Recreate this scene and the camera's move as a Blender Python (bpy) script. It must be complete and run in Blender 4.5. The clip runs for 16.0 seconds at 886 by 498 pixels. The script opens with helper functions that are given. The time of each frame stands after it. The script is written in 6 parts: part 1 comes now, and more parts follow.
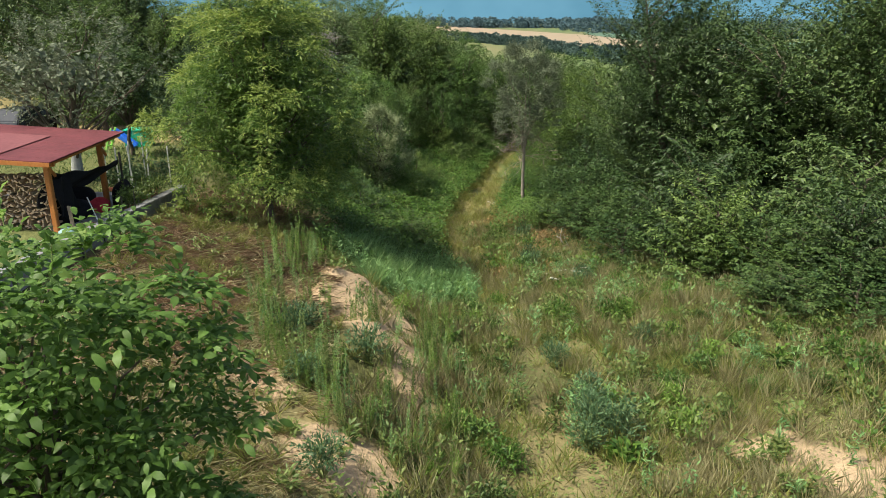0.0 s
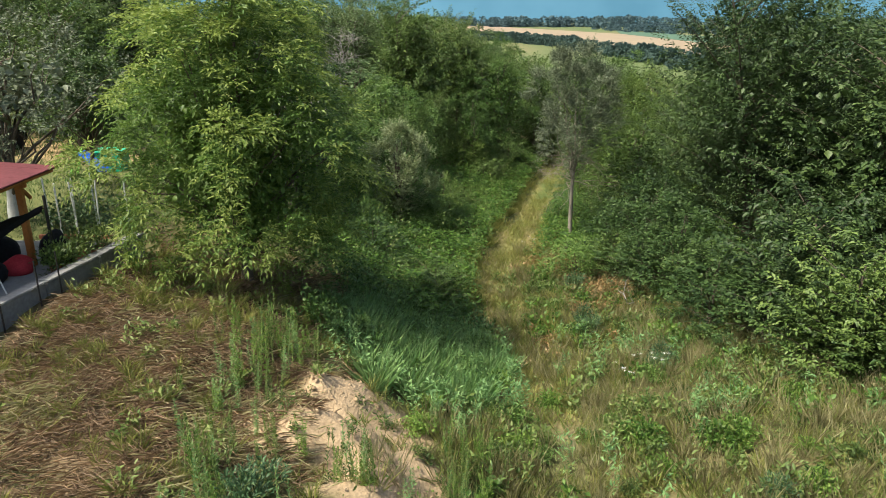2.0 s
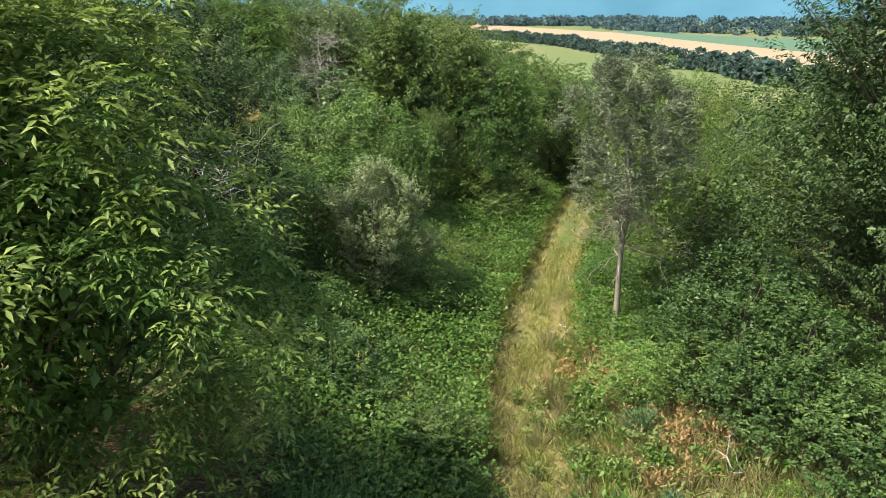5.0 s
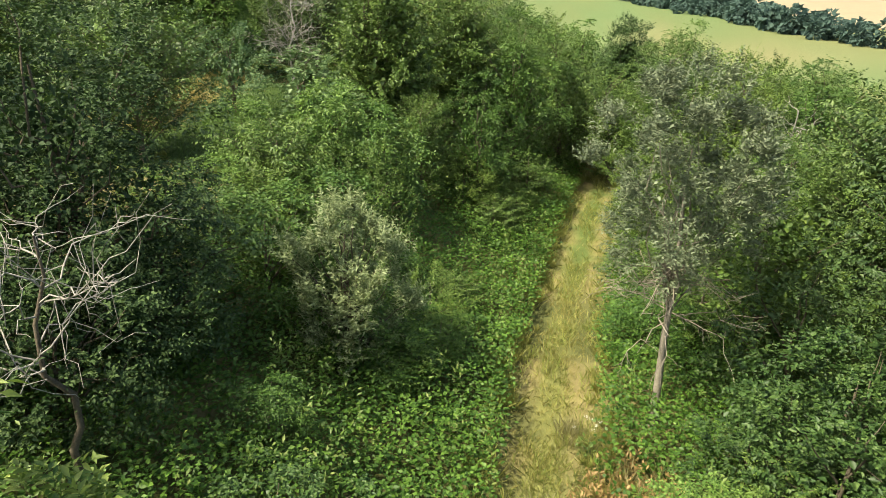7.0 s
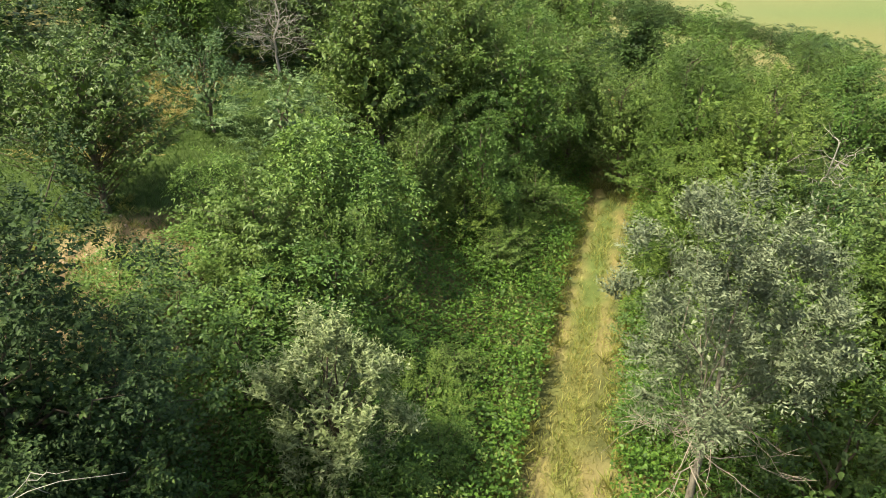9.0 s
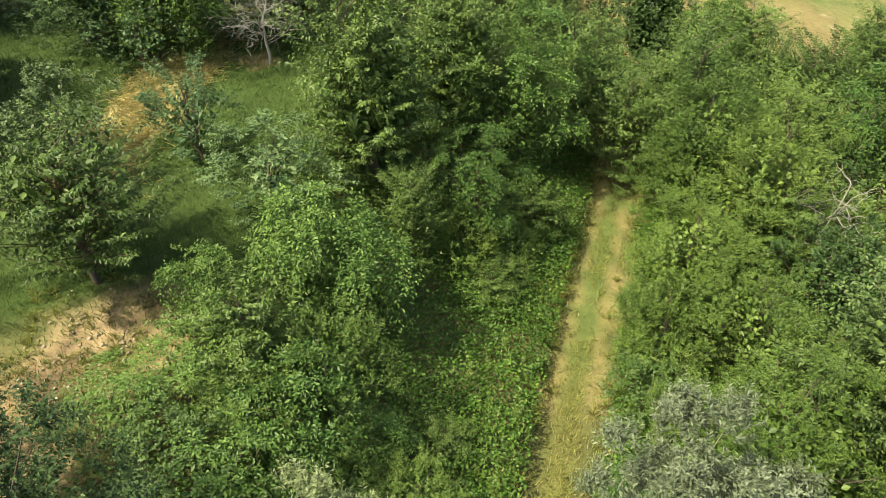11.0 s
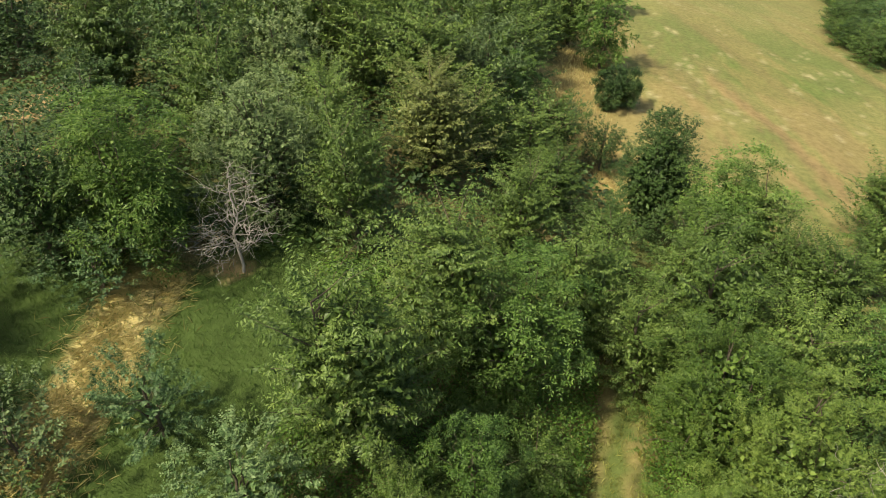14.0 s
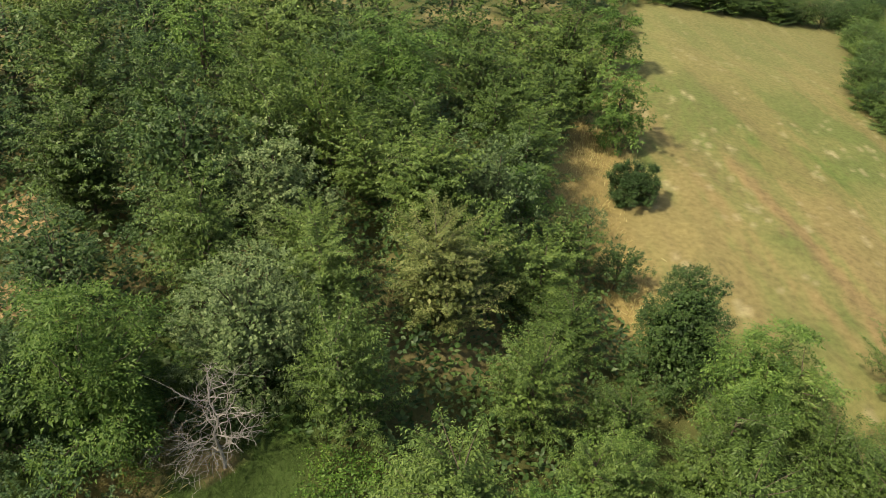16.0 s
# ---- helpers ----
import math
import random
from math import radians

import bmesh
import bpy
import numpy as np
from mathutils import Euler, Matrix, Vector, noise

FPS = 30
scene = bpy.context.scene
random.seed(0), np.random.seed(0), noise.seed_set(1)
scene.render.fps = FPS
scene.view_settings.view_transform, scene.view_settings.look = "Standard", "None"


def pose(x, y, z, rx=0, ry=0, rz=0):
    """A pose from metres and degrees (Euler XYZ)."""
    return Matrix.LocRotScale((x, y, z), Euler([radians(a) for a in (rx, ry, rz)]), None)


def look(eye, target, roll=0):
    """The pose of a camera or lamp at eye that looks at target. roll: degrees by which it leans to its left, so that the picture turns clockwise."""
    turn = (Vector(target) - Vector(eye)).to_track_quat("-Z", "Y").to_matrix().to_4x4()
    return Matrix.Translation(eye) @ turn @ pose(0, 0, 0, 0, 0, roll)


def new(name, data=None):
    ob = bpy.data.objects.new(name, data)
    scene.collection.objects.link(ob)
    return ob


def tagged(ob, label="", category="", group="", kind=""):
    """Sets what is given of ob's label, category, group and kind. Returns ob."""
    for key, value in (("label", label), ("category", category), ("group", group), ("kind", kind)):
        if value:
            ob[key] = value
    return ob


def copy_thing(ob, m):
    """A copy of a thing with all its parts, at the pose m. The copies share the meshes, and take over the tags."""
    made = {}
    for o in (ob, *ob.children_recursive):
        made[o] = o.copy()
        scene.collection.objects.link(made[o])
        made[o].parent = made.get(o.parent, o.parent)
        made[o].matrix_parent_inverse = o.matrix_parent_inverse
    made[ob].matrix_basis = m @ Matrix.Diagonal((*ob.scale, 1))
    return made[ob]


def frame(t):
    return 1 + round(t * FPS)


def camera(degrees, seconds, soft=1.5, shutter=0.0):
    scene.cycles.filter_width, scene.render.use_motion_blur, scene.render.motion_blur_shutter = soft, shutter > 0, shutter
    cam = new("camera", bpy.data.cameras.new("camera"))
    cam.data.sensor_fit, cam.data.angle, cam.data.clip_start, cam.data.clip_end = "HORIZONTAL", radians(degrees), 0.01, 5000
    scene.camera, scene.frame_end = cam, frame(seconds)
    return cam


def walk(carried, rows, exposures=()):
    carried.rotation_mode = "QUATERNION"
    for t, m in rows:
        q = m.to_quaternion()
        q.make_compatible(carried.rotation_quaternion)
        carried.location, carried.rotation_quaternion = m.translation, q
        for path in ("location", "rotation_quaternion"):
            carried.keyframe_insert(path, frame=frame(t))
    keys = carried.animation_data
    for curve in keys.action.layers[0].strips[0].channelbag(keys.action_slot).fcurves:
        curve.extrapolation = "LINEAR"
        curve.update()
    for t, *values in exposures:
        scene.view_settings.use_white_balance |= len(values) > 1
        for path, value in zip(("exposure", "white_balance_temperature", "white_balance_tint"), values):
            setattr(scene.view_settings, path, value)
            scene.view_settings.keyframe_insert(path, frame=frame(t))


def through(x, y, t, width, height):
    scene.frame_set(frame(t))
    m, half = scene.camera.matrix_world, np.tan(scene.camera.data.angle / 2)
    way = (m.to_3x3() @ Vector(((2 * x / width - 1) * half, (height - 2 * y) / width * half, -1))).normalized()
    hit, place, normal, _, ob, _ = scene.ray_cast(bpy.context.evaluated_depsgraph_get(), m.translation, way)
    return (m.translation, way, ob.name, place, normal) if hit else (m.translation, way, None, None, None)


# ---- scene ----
cam = camera(63.4, 16.0, soft=0.8)
PATH = [
    (0, (0.304, -4.398, 10.524), (0.307, -2.498, 9.898), 0.1),
    (0.5, (0.349, -2.672, 10.494), (0.335, -0.772, 9.87), -0.0),
    (1, (0.31, -1.067, 10.485), (0.277, 0.833, 9.861), -0.0),
    (1.5, (0.249, 0.661, 10.422), (0.192, 2.559, 9.797), -0.1),
    (2, (0.197, 2.407, 10.403), (0.12, 4.305, 9.776), -0.2),
    (2.5, (0.155, 4.226, 10.358), (0.078, 6.123, 9.731), -0.0),
    (3, (0.133, 5.891, 10.352), (0.057, 7.788, 9.723), -0.0),
    (3.5, (0.068, 7.49, 10.292), (-0.008, 9.387, 9.663), 0.0),
    (4, (0.035, 9.149, 10.282), (-0.041, 11.046, 9.652), -0.1),
    (4.5, (-0.021, 10.75, 10.277), (-0.097, 12.646, 9.647), -0.2),
    (5, (-0.103, 12.205, 10.306), (-0.178, 14.102, 9.676), -0.1),
    (5.2, (-0.075, 12.829, 10.299), (-0.15, 14.725, 9.668), -0.1),
    (7.3, (-0.269, 19.391, 11.561), (-0.327, 21.225, 10.766), 0.4),
    (7.5, (-0.291, 19.861, 11.777), (-0.35, 21.69, 10.969), 0.2),
    (8, (-0.309, 20.876, 12.465), (-0.373, 22.688, 11.621), 0.1),
    (8.5, (-0.376, 21.862, 13.208), (-0.436, 23.65, 12.314), 0.3),
    (9, (-0.386, 22.819, 14.118), (-0.439, 24.577, 13.166), 0.7),
    (9.2, (-0.372, 23.197, 14.482), (-0.425, 24.945, 13.511), 0.6),
    (11.3, (0.211, 27.22, 20.031), (0.121, 28.755, 18.752), -0.5),
    (11.5, (0.156, 27.585, 20.426), (0.064, 29.126, 19.155), -0.6),
    (12, (-0.022, 28.865, 21.666), (-0.109, 30.405, 20.393), -0.4),
    (12.5, (-0.004, 30.227, 22.773), (-0.099, 31.773, 21.507), -0.5),
    (13, (-0.035, 31.826, 23.696), (-0.12, 33.372, 22.431), -0.4),
    (13.5, (-0.062, 33.482, 24.406), (-0.131, 35.029, 23.141), -0.4),
    (14, (-0.054, 35.096, 25.092), (-0.12, 36.649, 23.834), -0.8),
    (14.5, (-0.161, 36.88, 25.943), (-0.226, 38.432, 24.684), -0.8),
    (15, (-0.25, 38.729, 26.792), (-0.316, 40.281, 25.531), -0.7),
    (15.5, (-0.417, 40.689, 27.861), (-0.479, 42.223, 26.58), -0.2),
    (16, (-0.748, 43.123, 29.725), (-0.804, 44.648, 28.432), 0.8),
]
EXPOSURES = [(0, 0.93, 6500, 5), (5.2, 1.42, 6600, 3), (7.3, 1.5, 7300, -3), (12, 1.24, 7500, -3), (16, 0.72, 7600, 1)]  # seconds, stops, kelvin, tint
walk(cam, [(t, look(eye, target, roll)) for t, eye, target, roll in PATH], EXPOSURES)

# ---- light ----
SUN_ELEVATION, SUN_AZIMUTH = radians(57), radians(-116)  # azimuth from +y, clockwise
world = bpy.data.worlds.new("sky")
scene.world = world
world.use_nodes = True
wn = world.node_tree.nodes
sky = wn.new("ShaderNodeTexSky")
sky.sky_type, sky.sun_disc = "NISHITA", False
sky.sun_elevation, sky.sun_rotation = SUN_ELEVATION, SUN_AZIMUTH
sky.air_density, sky.dust_density = 1.0, 4.0
wn["Background"].inputs["Strength"].default_value = 0.115
world.node_tree.links.new(sky.outputs["Color"], wn["Background"].inputs["Color"])
sun = new("sun", bpy.data.lights.new("sun", "SUN"))
sun.data.energy, sun.data.angle, sun.data.color = 3.6, radians(2.5), (1.0, 0.92, 0.78)
sun_dir = Vector((math.sin(SUN_AZIMUTH) * math.cos(SUN_ELEVATION), math.cos(SUN_AZIMUTH) * math.cos(SUN_ELEVATION), math.sin(SUN_ELEVATION)))
sun.matrix_world = look(sun_dir * 60, (0, 0, 0))


# ---- materials ----
def material(name, rough=0.8, metal=0.0, spec=0.3):
    m = bpy.data.materials.new(name)
    m.use_nodes = True
    b = m.node_tree.nodes["Principled BSDF"]
    b.inputs["Roughness"].default_value, b.inputs["Metallic"].default_value = rough, metal
    b.inputs["Specular IOR Level"].default_value = spec
    return m, m.node_tree.nodes, m.node_tree.links, b


def ramp(nodes, stops):
    r = nodes.new("ShaderNodeValToRGB")
    while len(r.color_ramp.elements) < len(stops):
        r.color_ramp.elements.new(0.5)
    for e, (at, c) in zip(r.color_ramp.elements, stops):
        e.position, e.color = at, (*c, 1)
    return r


def noise_node(nodes, links, scale, detail=4.0, coords="Object"):
    tc, n = nodes.new("ShaderNodeTexCoord"), nodes.new("ShaderNodeTexNoise")
    n.inputs["Scale"].default_value, n.inputs["Detail"].default_value = scale, detail
    links.new(tc.outputs[coords], n.inputs["Vector"])
    return n


def leaf_material(name, dark, mid, light, through=0.22, rough=0.5):
    """Leaves: each leaf takes its own shade, the crown drifts slowly in tone, light shines through."""
    m, n, l, b = material(name, rough, 0, 0.32)
    geo, info = n.new("ShaderNodeNewGeometry"), n.new("ShaderNodeObjectInfo")
    slow = noise_node(n, l, 0.55, 2.0)
    add = n.new("ShaderNodeMath")
    add.operation = "MULTIPLY_ADD"
    l.new(geo.outputs["Random Per Island"], add.inputs[0])
    add.inputs[1].default_value = 0.65
    scl = n.new("ShaderNodeMath")
    scl.operation = "MULTIPLY_ADD"
    l.new(slow.outputs["Fac"], scl.inputs[0])
    scl.inputs[1].default_value = 0.9
    off = n.new("ShaderNodeMath")
    off.operation = "MULTIPLY_ADD"
    l.new(info.outputs["Random"], off.inputs[0])
    off.inputs[1].default_value, off.inputs[2].default_value = 0.55, -0.54
    l.new(off.outputs[0], scl.inputs[2])
    l.new(scl.outputs[0], add.inputs[2])
    r = ramp(n, [(0.05, dark), (0.5, mid), (0.95, light)])
    l.new(add.outputs[0], r.inputs["Fac"])
    l.new(r.outputs["Color"], b.inputs["Base Color"])
    tr, mix = n.new("ShaderNodeBsdfTranslucent"), n.new("ShaderNodeMixShader")
    mix.inputs["Fac"].default_value = through
    l.new(r.outputs["Color"], tr.inputs["Color"])
    l.new(b.outputs["BSDF"], mix.inputs[1])
    l.new(tr.outputs["BSDF"], mix.inputs[2])
    l.new(mix.outputs["Shader"], n["Material Output"].inputs["Surface"])
    return m


def grain_material(name, a, b_, scale, rough=0.85, bump=0.3, spec=0.2, metal=0.0, fine=None):
    """A surface of two tones drifting over each other at two scales, with relief."""
    m, n, l, b = material(name, rough, metal, spec)
    n1, n2 = noise_node(n, l, scale, 5.0), noise_node(n, l, fine or scale * 9, 3.0)
    mix = n.new("ShaderNodeMath")
    mix.operation = "MULTIPLY_ADD"
    l.new(n2.outputs["Fac"], mix.inputs[0])
    mix.inputs[1].default_value = 0.5
    half = n.new("ShaderNodeMath")
    half.operation = "MULTIPLY"
    l.new(n1.outputs["Fac"], half.inputs[0])
    half.inputs[1].default_value = 0.5
    l.new(half.outputs[0], mix.inputs[2])
    r = ramp(n, [(0.3, a), (0.7, b_)])
    l.new(mix.outputs[0], r.inputs["Fac"])
    l.new(r.outputs["Color"], b.inputs["Base Color"])
    bp = n.new("ShaderNodeBump")
    bp.inputs["Strength"].default_value = bump
    bp.inputs["Distance"].default_value = 0.03
    l.new(mix.outputs[0], bp.inputs["Height"])
    l.new(bp.outputs["Normal"], b.inputs["Normal"])
    return m


LEAF = {
    "plum": leaf_material("plum_leaf", (0.034, 0.06, 0.012), (0.074, 0.125, 0.026), (0.145, 0.205, 0.05)),
    "walnut": leaf_material("walnut_leaf", (0.036, 0.08, 0.014), (0.08, 0.15, 0.027), (0.155, 0.23, 0.052), 0.4),
    "fresh": leaf_material("bright_tip_leaf", (0.1, 0.155, 0.026), (0.165, 0.23, 0.045), (0.28, 0.34, 0.09), 0.4),
    "ash": leaf_material("ash_leaf", (0.03, 0.07, 0.012), (0.074, 0.14, 0.027), (0.145, 0.225, 0.05)),
    "silver": leaf_material("silver_leaf", (0.064, 0.084, 0.046), (0.128, 0.155, 0.09), (0.215, 0.25, 0.16), 0.25),
    "willow": leaf_material("willow_leaf", (0.038, 0.076, 0.012), (0.085, 0.14, 0.026), (0.155, 0.215, 0.047)),
    "dark": leaf_material("dark_leaf", (0.02, 0.046, 0.012), (0.045, 0.086, 0.022), (0.095, 0.148, 0.041), 0.2),
    "pear": leaf_material("pear_leaf", (0.055, 0.09, 0.034), (0.115, 0.168, 0.062), (0.21, 0.265, 0.115)),
    "apple": leaf_material("apple_leaf", (0.035, 0.075, 0.026), (0.08, 0.14, 0.05), (0.16, 0.225, 0.095)),
    # walnut leaf lightened so that the front bush looks sunlit
    "young_walnut": leaf_material("brightened_walnut_leaf", (0.065, 0.125, 0.022), (0.14, 0.245, 0.05), (0.26, 0.36, 0.1), 0.5),
    "thorn": leaf_material("thorn_leaf", (0.022, 0.043, 0.012), (0.05, 0.088, 0.024), (0.105, 0.155, 0.044)),
    "sallow": leaf_material("sallow_leaf", (0.1, 0.135, 0.052), (0.205, 0.25, 0.115), (0.35, 0.395, 0.225), 0.3),
    # dark foliage at about half tone, with the trees' shaded side painted in
    "shade_dark": leaf_material("shade_dark_leaf", (0.015, 0.034, 0.01), (0.034, 0.066, 0.018), (0.08, 0.125, 0.038), 0.2, 0.7),
    "grey_apple": leaf_material("grey_apple_leaf", (0.04, 0.056, 0.03), (0.088, 0.113, 0.062), (0.17, 0.195, 0.125), 0.2),
    "olive": leaf_material("olive_leaf", (0.064, 0.085, 0.024), (0.128, 0.156, 0.045), (0.212, 0.227, 0.079)),
    "bramble": leaf_material("bramble_leaf", (0.042, 0.094, 0.016), (0.122, 0.222, 0.037), (0.25, 0.355, 0.075), 0.4),
    "herb": leaf_material("herb_leaf", (0.045, 0.08, 0.019), (0.1, 0.155, 0.034), (0.19, 0.23, 0.066), 0.3),
    "reed": leaf_material("reed_leaf", (0.098, 0.201, 0.071), (0.201, 0.345, 0.122), (0.333, 0.471, 0.19), 0.4),
    "mugwort": leaf_material("mugwort_leaf", (0.034, 0.073, 0.03), (0.066, 0.128, 0.053), (0.122, 0.198, 0.088), 0.25),
    "ochre": leaf_material("ochre_weed", (0.2, 0.125, 0.05), (0.33, 0.22, 0.095), (0.48, 0.34, 0.17), 0.25),
    "grass": leaf_material("grass_blade", (0.089, 0.130, 0.027), (0.192, 0.221, 0.052), (0.345, 0.325, 0.105)),
    "lawn": leaf_material("lawn_blade", (0.04, 0.08, 0.015), (0.074, 0.134, 0.026), (0.13, 0.185, 0.045)),
    "lane": leaf_material("lane_blade", (0.09, 0.112, 0.027), (0.17, 0.172, 0.046), (0.3, 0.26, 0.09)),
    "straw": leaf_material("straw_stalk", (0.18, 0.16, 0.072), (0.33, 0.3, 0.15), (0.49, 0.45, 0.26), 0.2),
    "rust": leaf_material("dry_weed", (0.085, 0.052, 0.029), (0.18, 0.118, 0.068), (0.34, 0.235, 0.14), 0.15),
    "gold": leaf_material("golden_stalk", (0.32, 0.27, 0.11), (0.48, 0.41, 0.18), (0.62, 0.55, 0.28), 0.25),
    "flower": leaf_material("white_flower", (0.6, 0.6, 0.52), (0.75, 0.75, 0.68), (0.85, 0.85, 0.8), 0.2),
    # distance haze is mixed into these two leaf colours as blue
    "haze": leaf_material("haze_tinted_leaf", (0.07, 0.12, 0.135), (0.082, 0.135, 0.148), (0.095, 0.15, 0.162), 0.3, 0.9),
    "far": leaf_material("haze_tinted_far_leaf", (0.047, 0.082, 0.072), (0.06, 0.1, 0.085), (0.078, 0.122, 0.1), 0.3, 0.9),
}
BARK = grain_material("bark", (0.05, 0.04, 0.03), (0.16, 0.13, 0.1), 3.0, 0.9, 0.7)
PALE_BARK = grain_material("pale_bark", (0.13, 0.11, 0.09), (0.3, 0.265, 0.22), 3.0, 0.9, 0.6)
RUBBLE = grain_material("broken_stone", (0.24, 0.19, 0.13), (0.4, 0.33, 0.25), 6.0, 0.9, 0.3)
GREEN_STEM = grain_material("green_stem", (0.16, 0.2, 0.06), (0.28, 0.33, 0.12), 6.0, 0.6, 0.1)
DEAD_WOOD = grain_material("dead_wood", (0.19, 0.17, 0.155), (0.37, 0.345, 0.32), 4.0, 0.85, 0.4)
TWIG = grain_material("withered_twig", (0.19, 0.155, 0.13), (0.34, 0.29, 0.245), 4.0, 0.9, 0.3)
CONCRETE = grain_material("concrete", (0.13, 0.129, 0.128), (0.24, 0.238, 0.235), 1.3, 0.9, 0.25)
ORANGE_WOOD = grain_material("varnished_wood", (0.3, 0.105, 0.025), (0.47, 0.19, 0.05), 2.0, 0.5, 0.2, 0.4)
LOG_END = grain_material("split_log", (0.4, 0.29, 0.185), (0.66, 0.52, 0.36), 5.0, 0.85, 0.4)
ROOF_RED = grain_material("red_roofing", (0.085, 0.024, 0.028), (0.15, 0.043, 0.048), 0.9, 0.8, 0.2)
BLACK_CLOTH = grain_material("black_cloth", (0.006, 0.006, 0.007), (0.016, 0.016, 0.018), 2.0, 0.9, 0.3)
RED_CLOTH = grain_material("red_cloth", (0.3, 0.02, 0.03), (0.5, 0.05, 0.06), 3.0, 0.8, 0.3)
GREEN_PLASTIC = grain_material("green_plastic", (0.02, 0.36, 0.2), (0.03, 0.46, 0.27), 2.0, 0.4, 0.02, 0.5)
BLUE_PLASTIC = grain_material("blue_plastic", (0.02, 0.12, 0.55), (0.03, 0.17, 0.65), 2.0, 0.4, 0.02, 0.5)
LIME_PLASTIC = grain_material("lime_plastic", (0.25, 0.55, 0.1), (0.33, 0.62, 0.14), 2.0, 0.4, 0.02, 0.5)
WHITEWASH = grain_material("limewash", (0.3, 0.3, 0.29), (0.5, 0.5, 0.48), 5.0, 0.95, 0.4)
ROOF_PINK = grain_material("faded_roofing", (0.13, 0.045, 0.05), (0.2, 0.073, 0.077), 0.9, 0.85, 0.2)
BROWN_SACK = grain_material("brown_sack", (0.12, 0.075, 0.045), (0.22, 0.15, 0.09), 5.0, 0.85, 0.4)
BRICK_RED = grain_material("edging_brick", (0.16, 0.06, 0.04), (0.28, 0.11, 0.07), 5.0, 0.9, 0.3)
WHITE_POLE = grain_material("white_pole", (0.5, 0.5, 0.47), (0.7, 0.7, 0.67), 4.0, 0.6, 0.1)
DARK_METAL = grain_material("dark_metal", (0.02, 0.02, 0.022), (0.05, 0.048, 0.046), 3.0, 0.5, 0.1, 0.5, 0.6)
CAR_PAINT = grain_material("car_paint", (0.02, 0.022, 0.025), (0.035, 0.037, 0.04), 1.0, 0.25, 0.0, 0.5)
GLASS = grain_material("dark_glass", (0.01, 0.012, 0.014), (0.02, 0.022, 0.025), 1.0, 0.08, 0.0, 0.6)
CLAY = grain_material("clay_pot", (0.25, 0.1, 0.06), (0.36, 0.17, 0.1), 4.0, 0.85, 0.2)
TEAL_BAG = grain_material("teal_sack", (0.14, 0.26, 0.27), (0.3, 0.42, 0.42), 4.0, 0.7, 0.3)
PALE_SLAB = grain_material("pale_paving", (0.25, 0.24, 0.225), (0.4, 0.385, 0.36), 2.0, 0.9, 0.2)
SLAB = grain_material("paving", (0.17, 0.165, 0.16), (0.27, 0.26, 0.25), 2.0, 0.9, 0.2)


def ground_material():
    m, n, l, b = material("ground", 0.95, 0, 0.1)
    at = n.new("ShaderNodeAttribute")
    at.attribute_name = "tone"
    n1, n2 = noise_node(n, l, 2.3, 6.0), noise_node(n, l, 19.0, 4.0)
    mul = n.new("ShaderNodeMath")
    mul.operation = "MULTIPLY_ADD"
    l.new(n1.outputs["Fac"], mul.inputs[0])
    mul.inputs[1].default_value = 0.9
    add = n.new("ShaderNodeMath")
    add.operation = "MULTIPLY_ADD"
    l.new(n2.outputs["Fac"], add.inputs[0])
    add.inputs[1].default_value, add.inputs[2].default_value = 0.7, 0.2
    l.new(add.outputs[0], mul.inputs[2])
    mix = n.new("ShaderNodeVectorMath")
    mix.operation = "SCALE"
    l.new(at.outputs["Color"], mix.inputs[0])
    l.new(mul.outputs[0], mix.inputs["Scale"])
    l.new(mix.outputs["Vector"], b.inputs["Base Color"])
    bp = n.new("ShaderNodeBump")
    bp.inputs["Strength"].default_value, bp.inputs["Distance"].default_value = 0.6, 0.08
    l.new(mul.outputs[0], bp.inputs["Height"])
    l.new(bp.outputs["Normal"], b.inputs["Normal"])
    return m


# ---- shape of the land ----
def lerp_table(v, table):
    xs, ys = zip(*table)
    return np.interp(v, xs, ys)


def smooth(a, b, v):
    u = np.clip((v - a) / (b - a), 0, 1)
    return u * u * (3 - 2 * u)


def value_noise(x, y, seed=0):
    """Smooth noise 0..1 on a unit lattice, for arrays."""
    x, y = np.asarray(x, float), np.asarray(y, float)
    xi, yi = np.floor(x), np.floor(y)
    u, v = x - xi, y - yi
    u, v = u * u * (3 - 2 * u), v * v * (3 - 2 * v)

    def corner(a, b):
        s = np.sin(a * 127.1 + b * 311.7 + seed * 74.7) * 43758.5453
        return s - np.floor(s)

    low = corner(xi, yi) * (1 - u) + corner(xi + 1, yi) * u
    high = corner(xi, yi + 1) * (1 - u) + corner(xi + 1, yi + 1) * u
    return low * (1 - v) + high * v


def fractal(x, y, seed=0):
    return (value_noise(x, y, seed) * 0.55 + value_noise(x * 2.1, y * 2.1, seed + 1) * 0.3
            + value_noise(x * 4.3, y * 4.3, seed + 2) * 0.15)


PATH_X = [(-60, 3.2), (10, 3.0), (16, 2.3), (22, 1.5), (30, 1.5), (37, 2.5), (44, 4.0), (50, 5.5), (55, 6.8), (70, 9.5), (84, 12), (100, 15), (200, 30)]
PATH_Z = [(-60, 3.4), (-10, 2.9), (0, 2.4), (10, 1.75), (16, 1.35), (22, 0.35), (30, 0), (44, -0.6), (55, -0.5),
          (70, -1.1), (84, -1.9), (94, -3.2), (120, -6), (150, -10), (250, -24), (450, -45)]


def wall_x(y):
    """The garden wall's line, slightly askew to the lane."""
    return -10.07 + 0.14 * (np.clip(y, 6, 22) - 17)


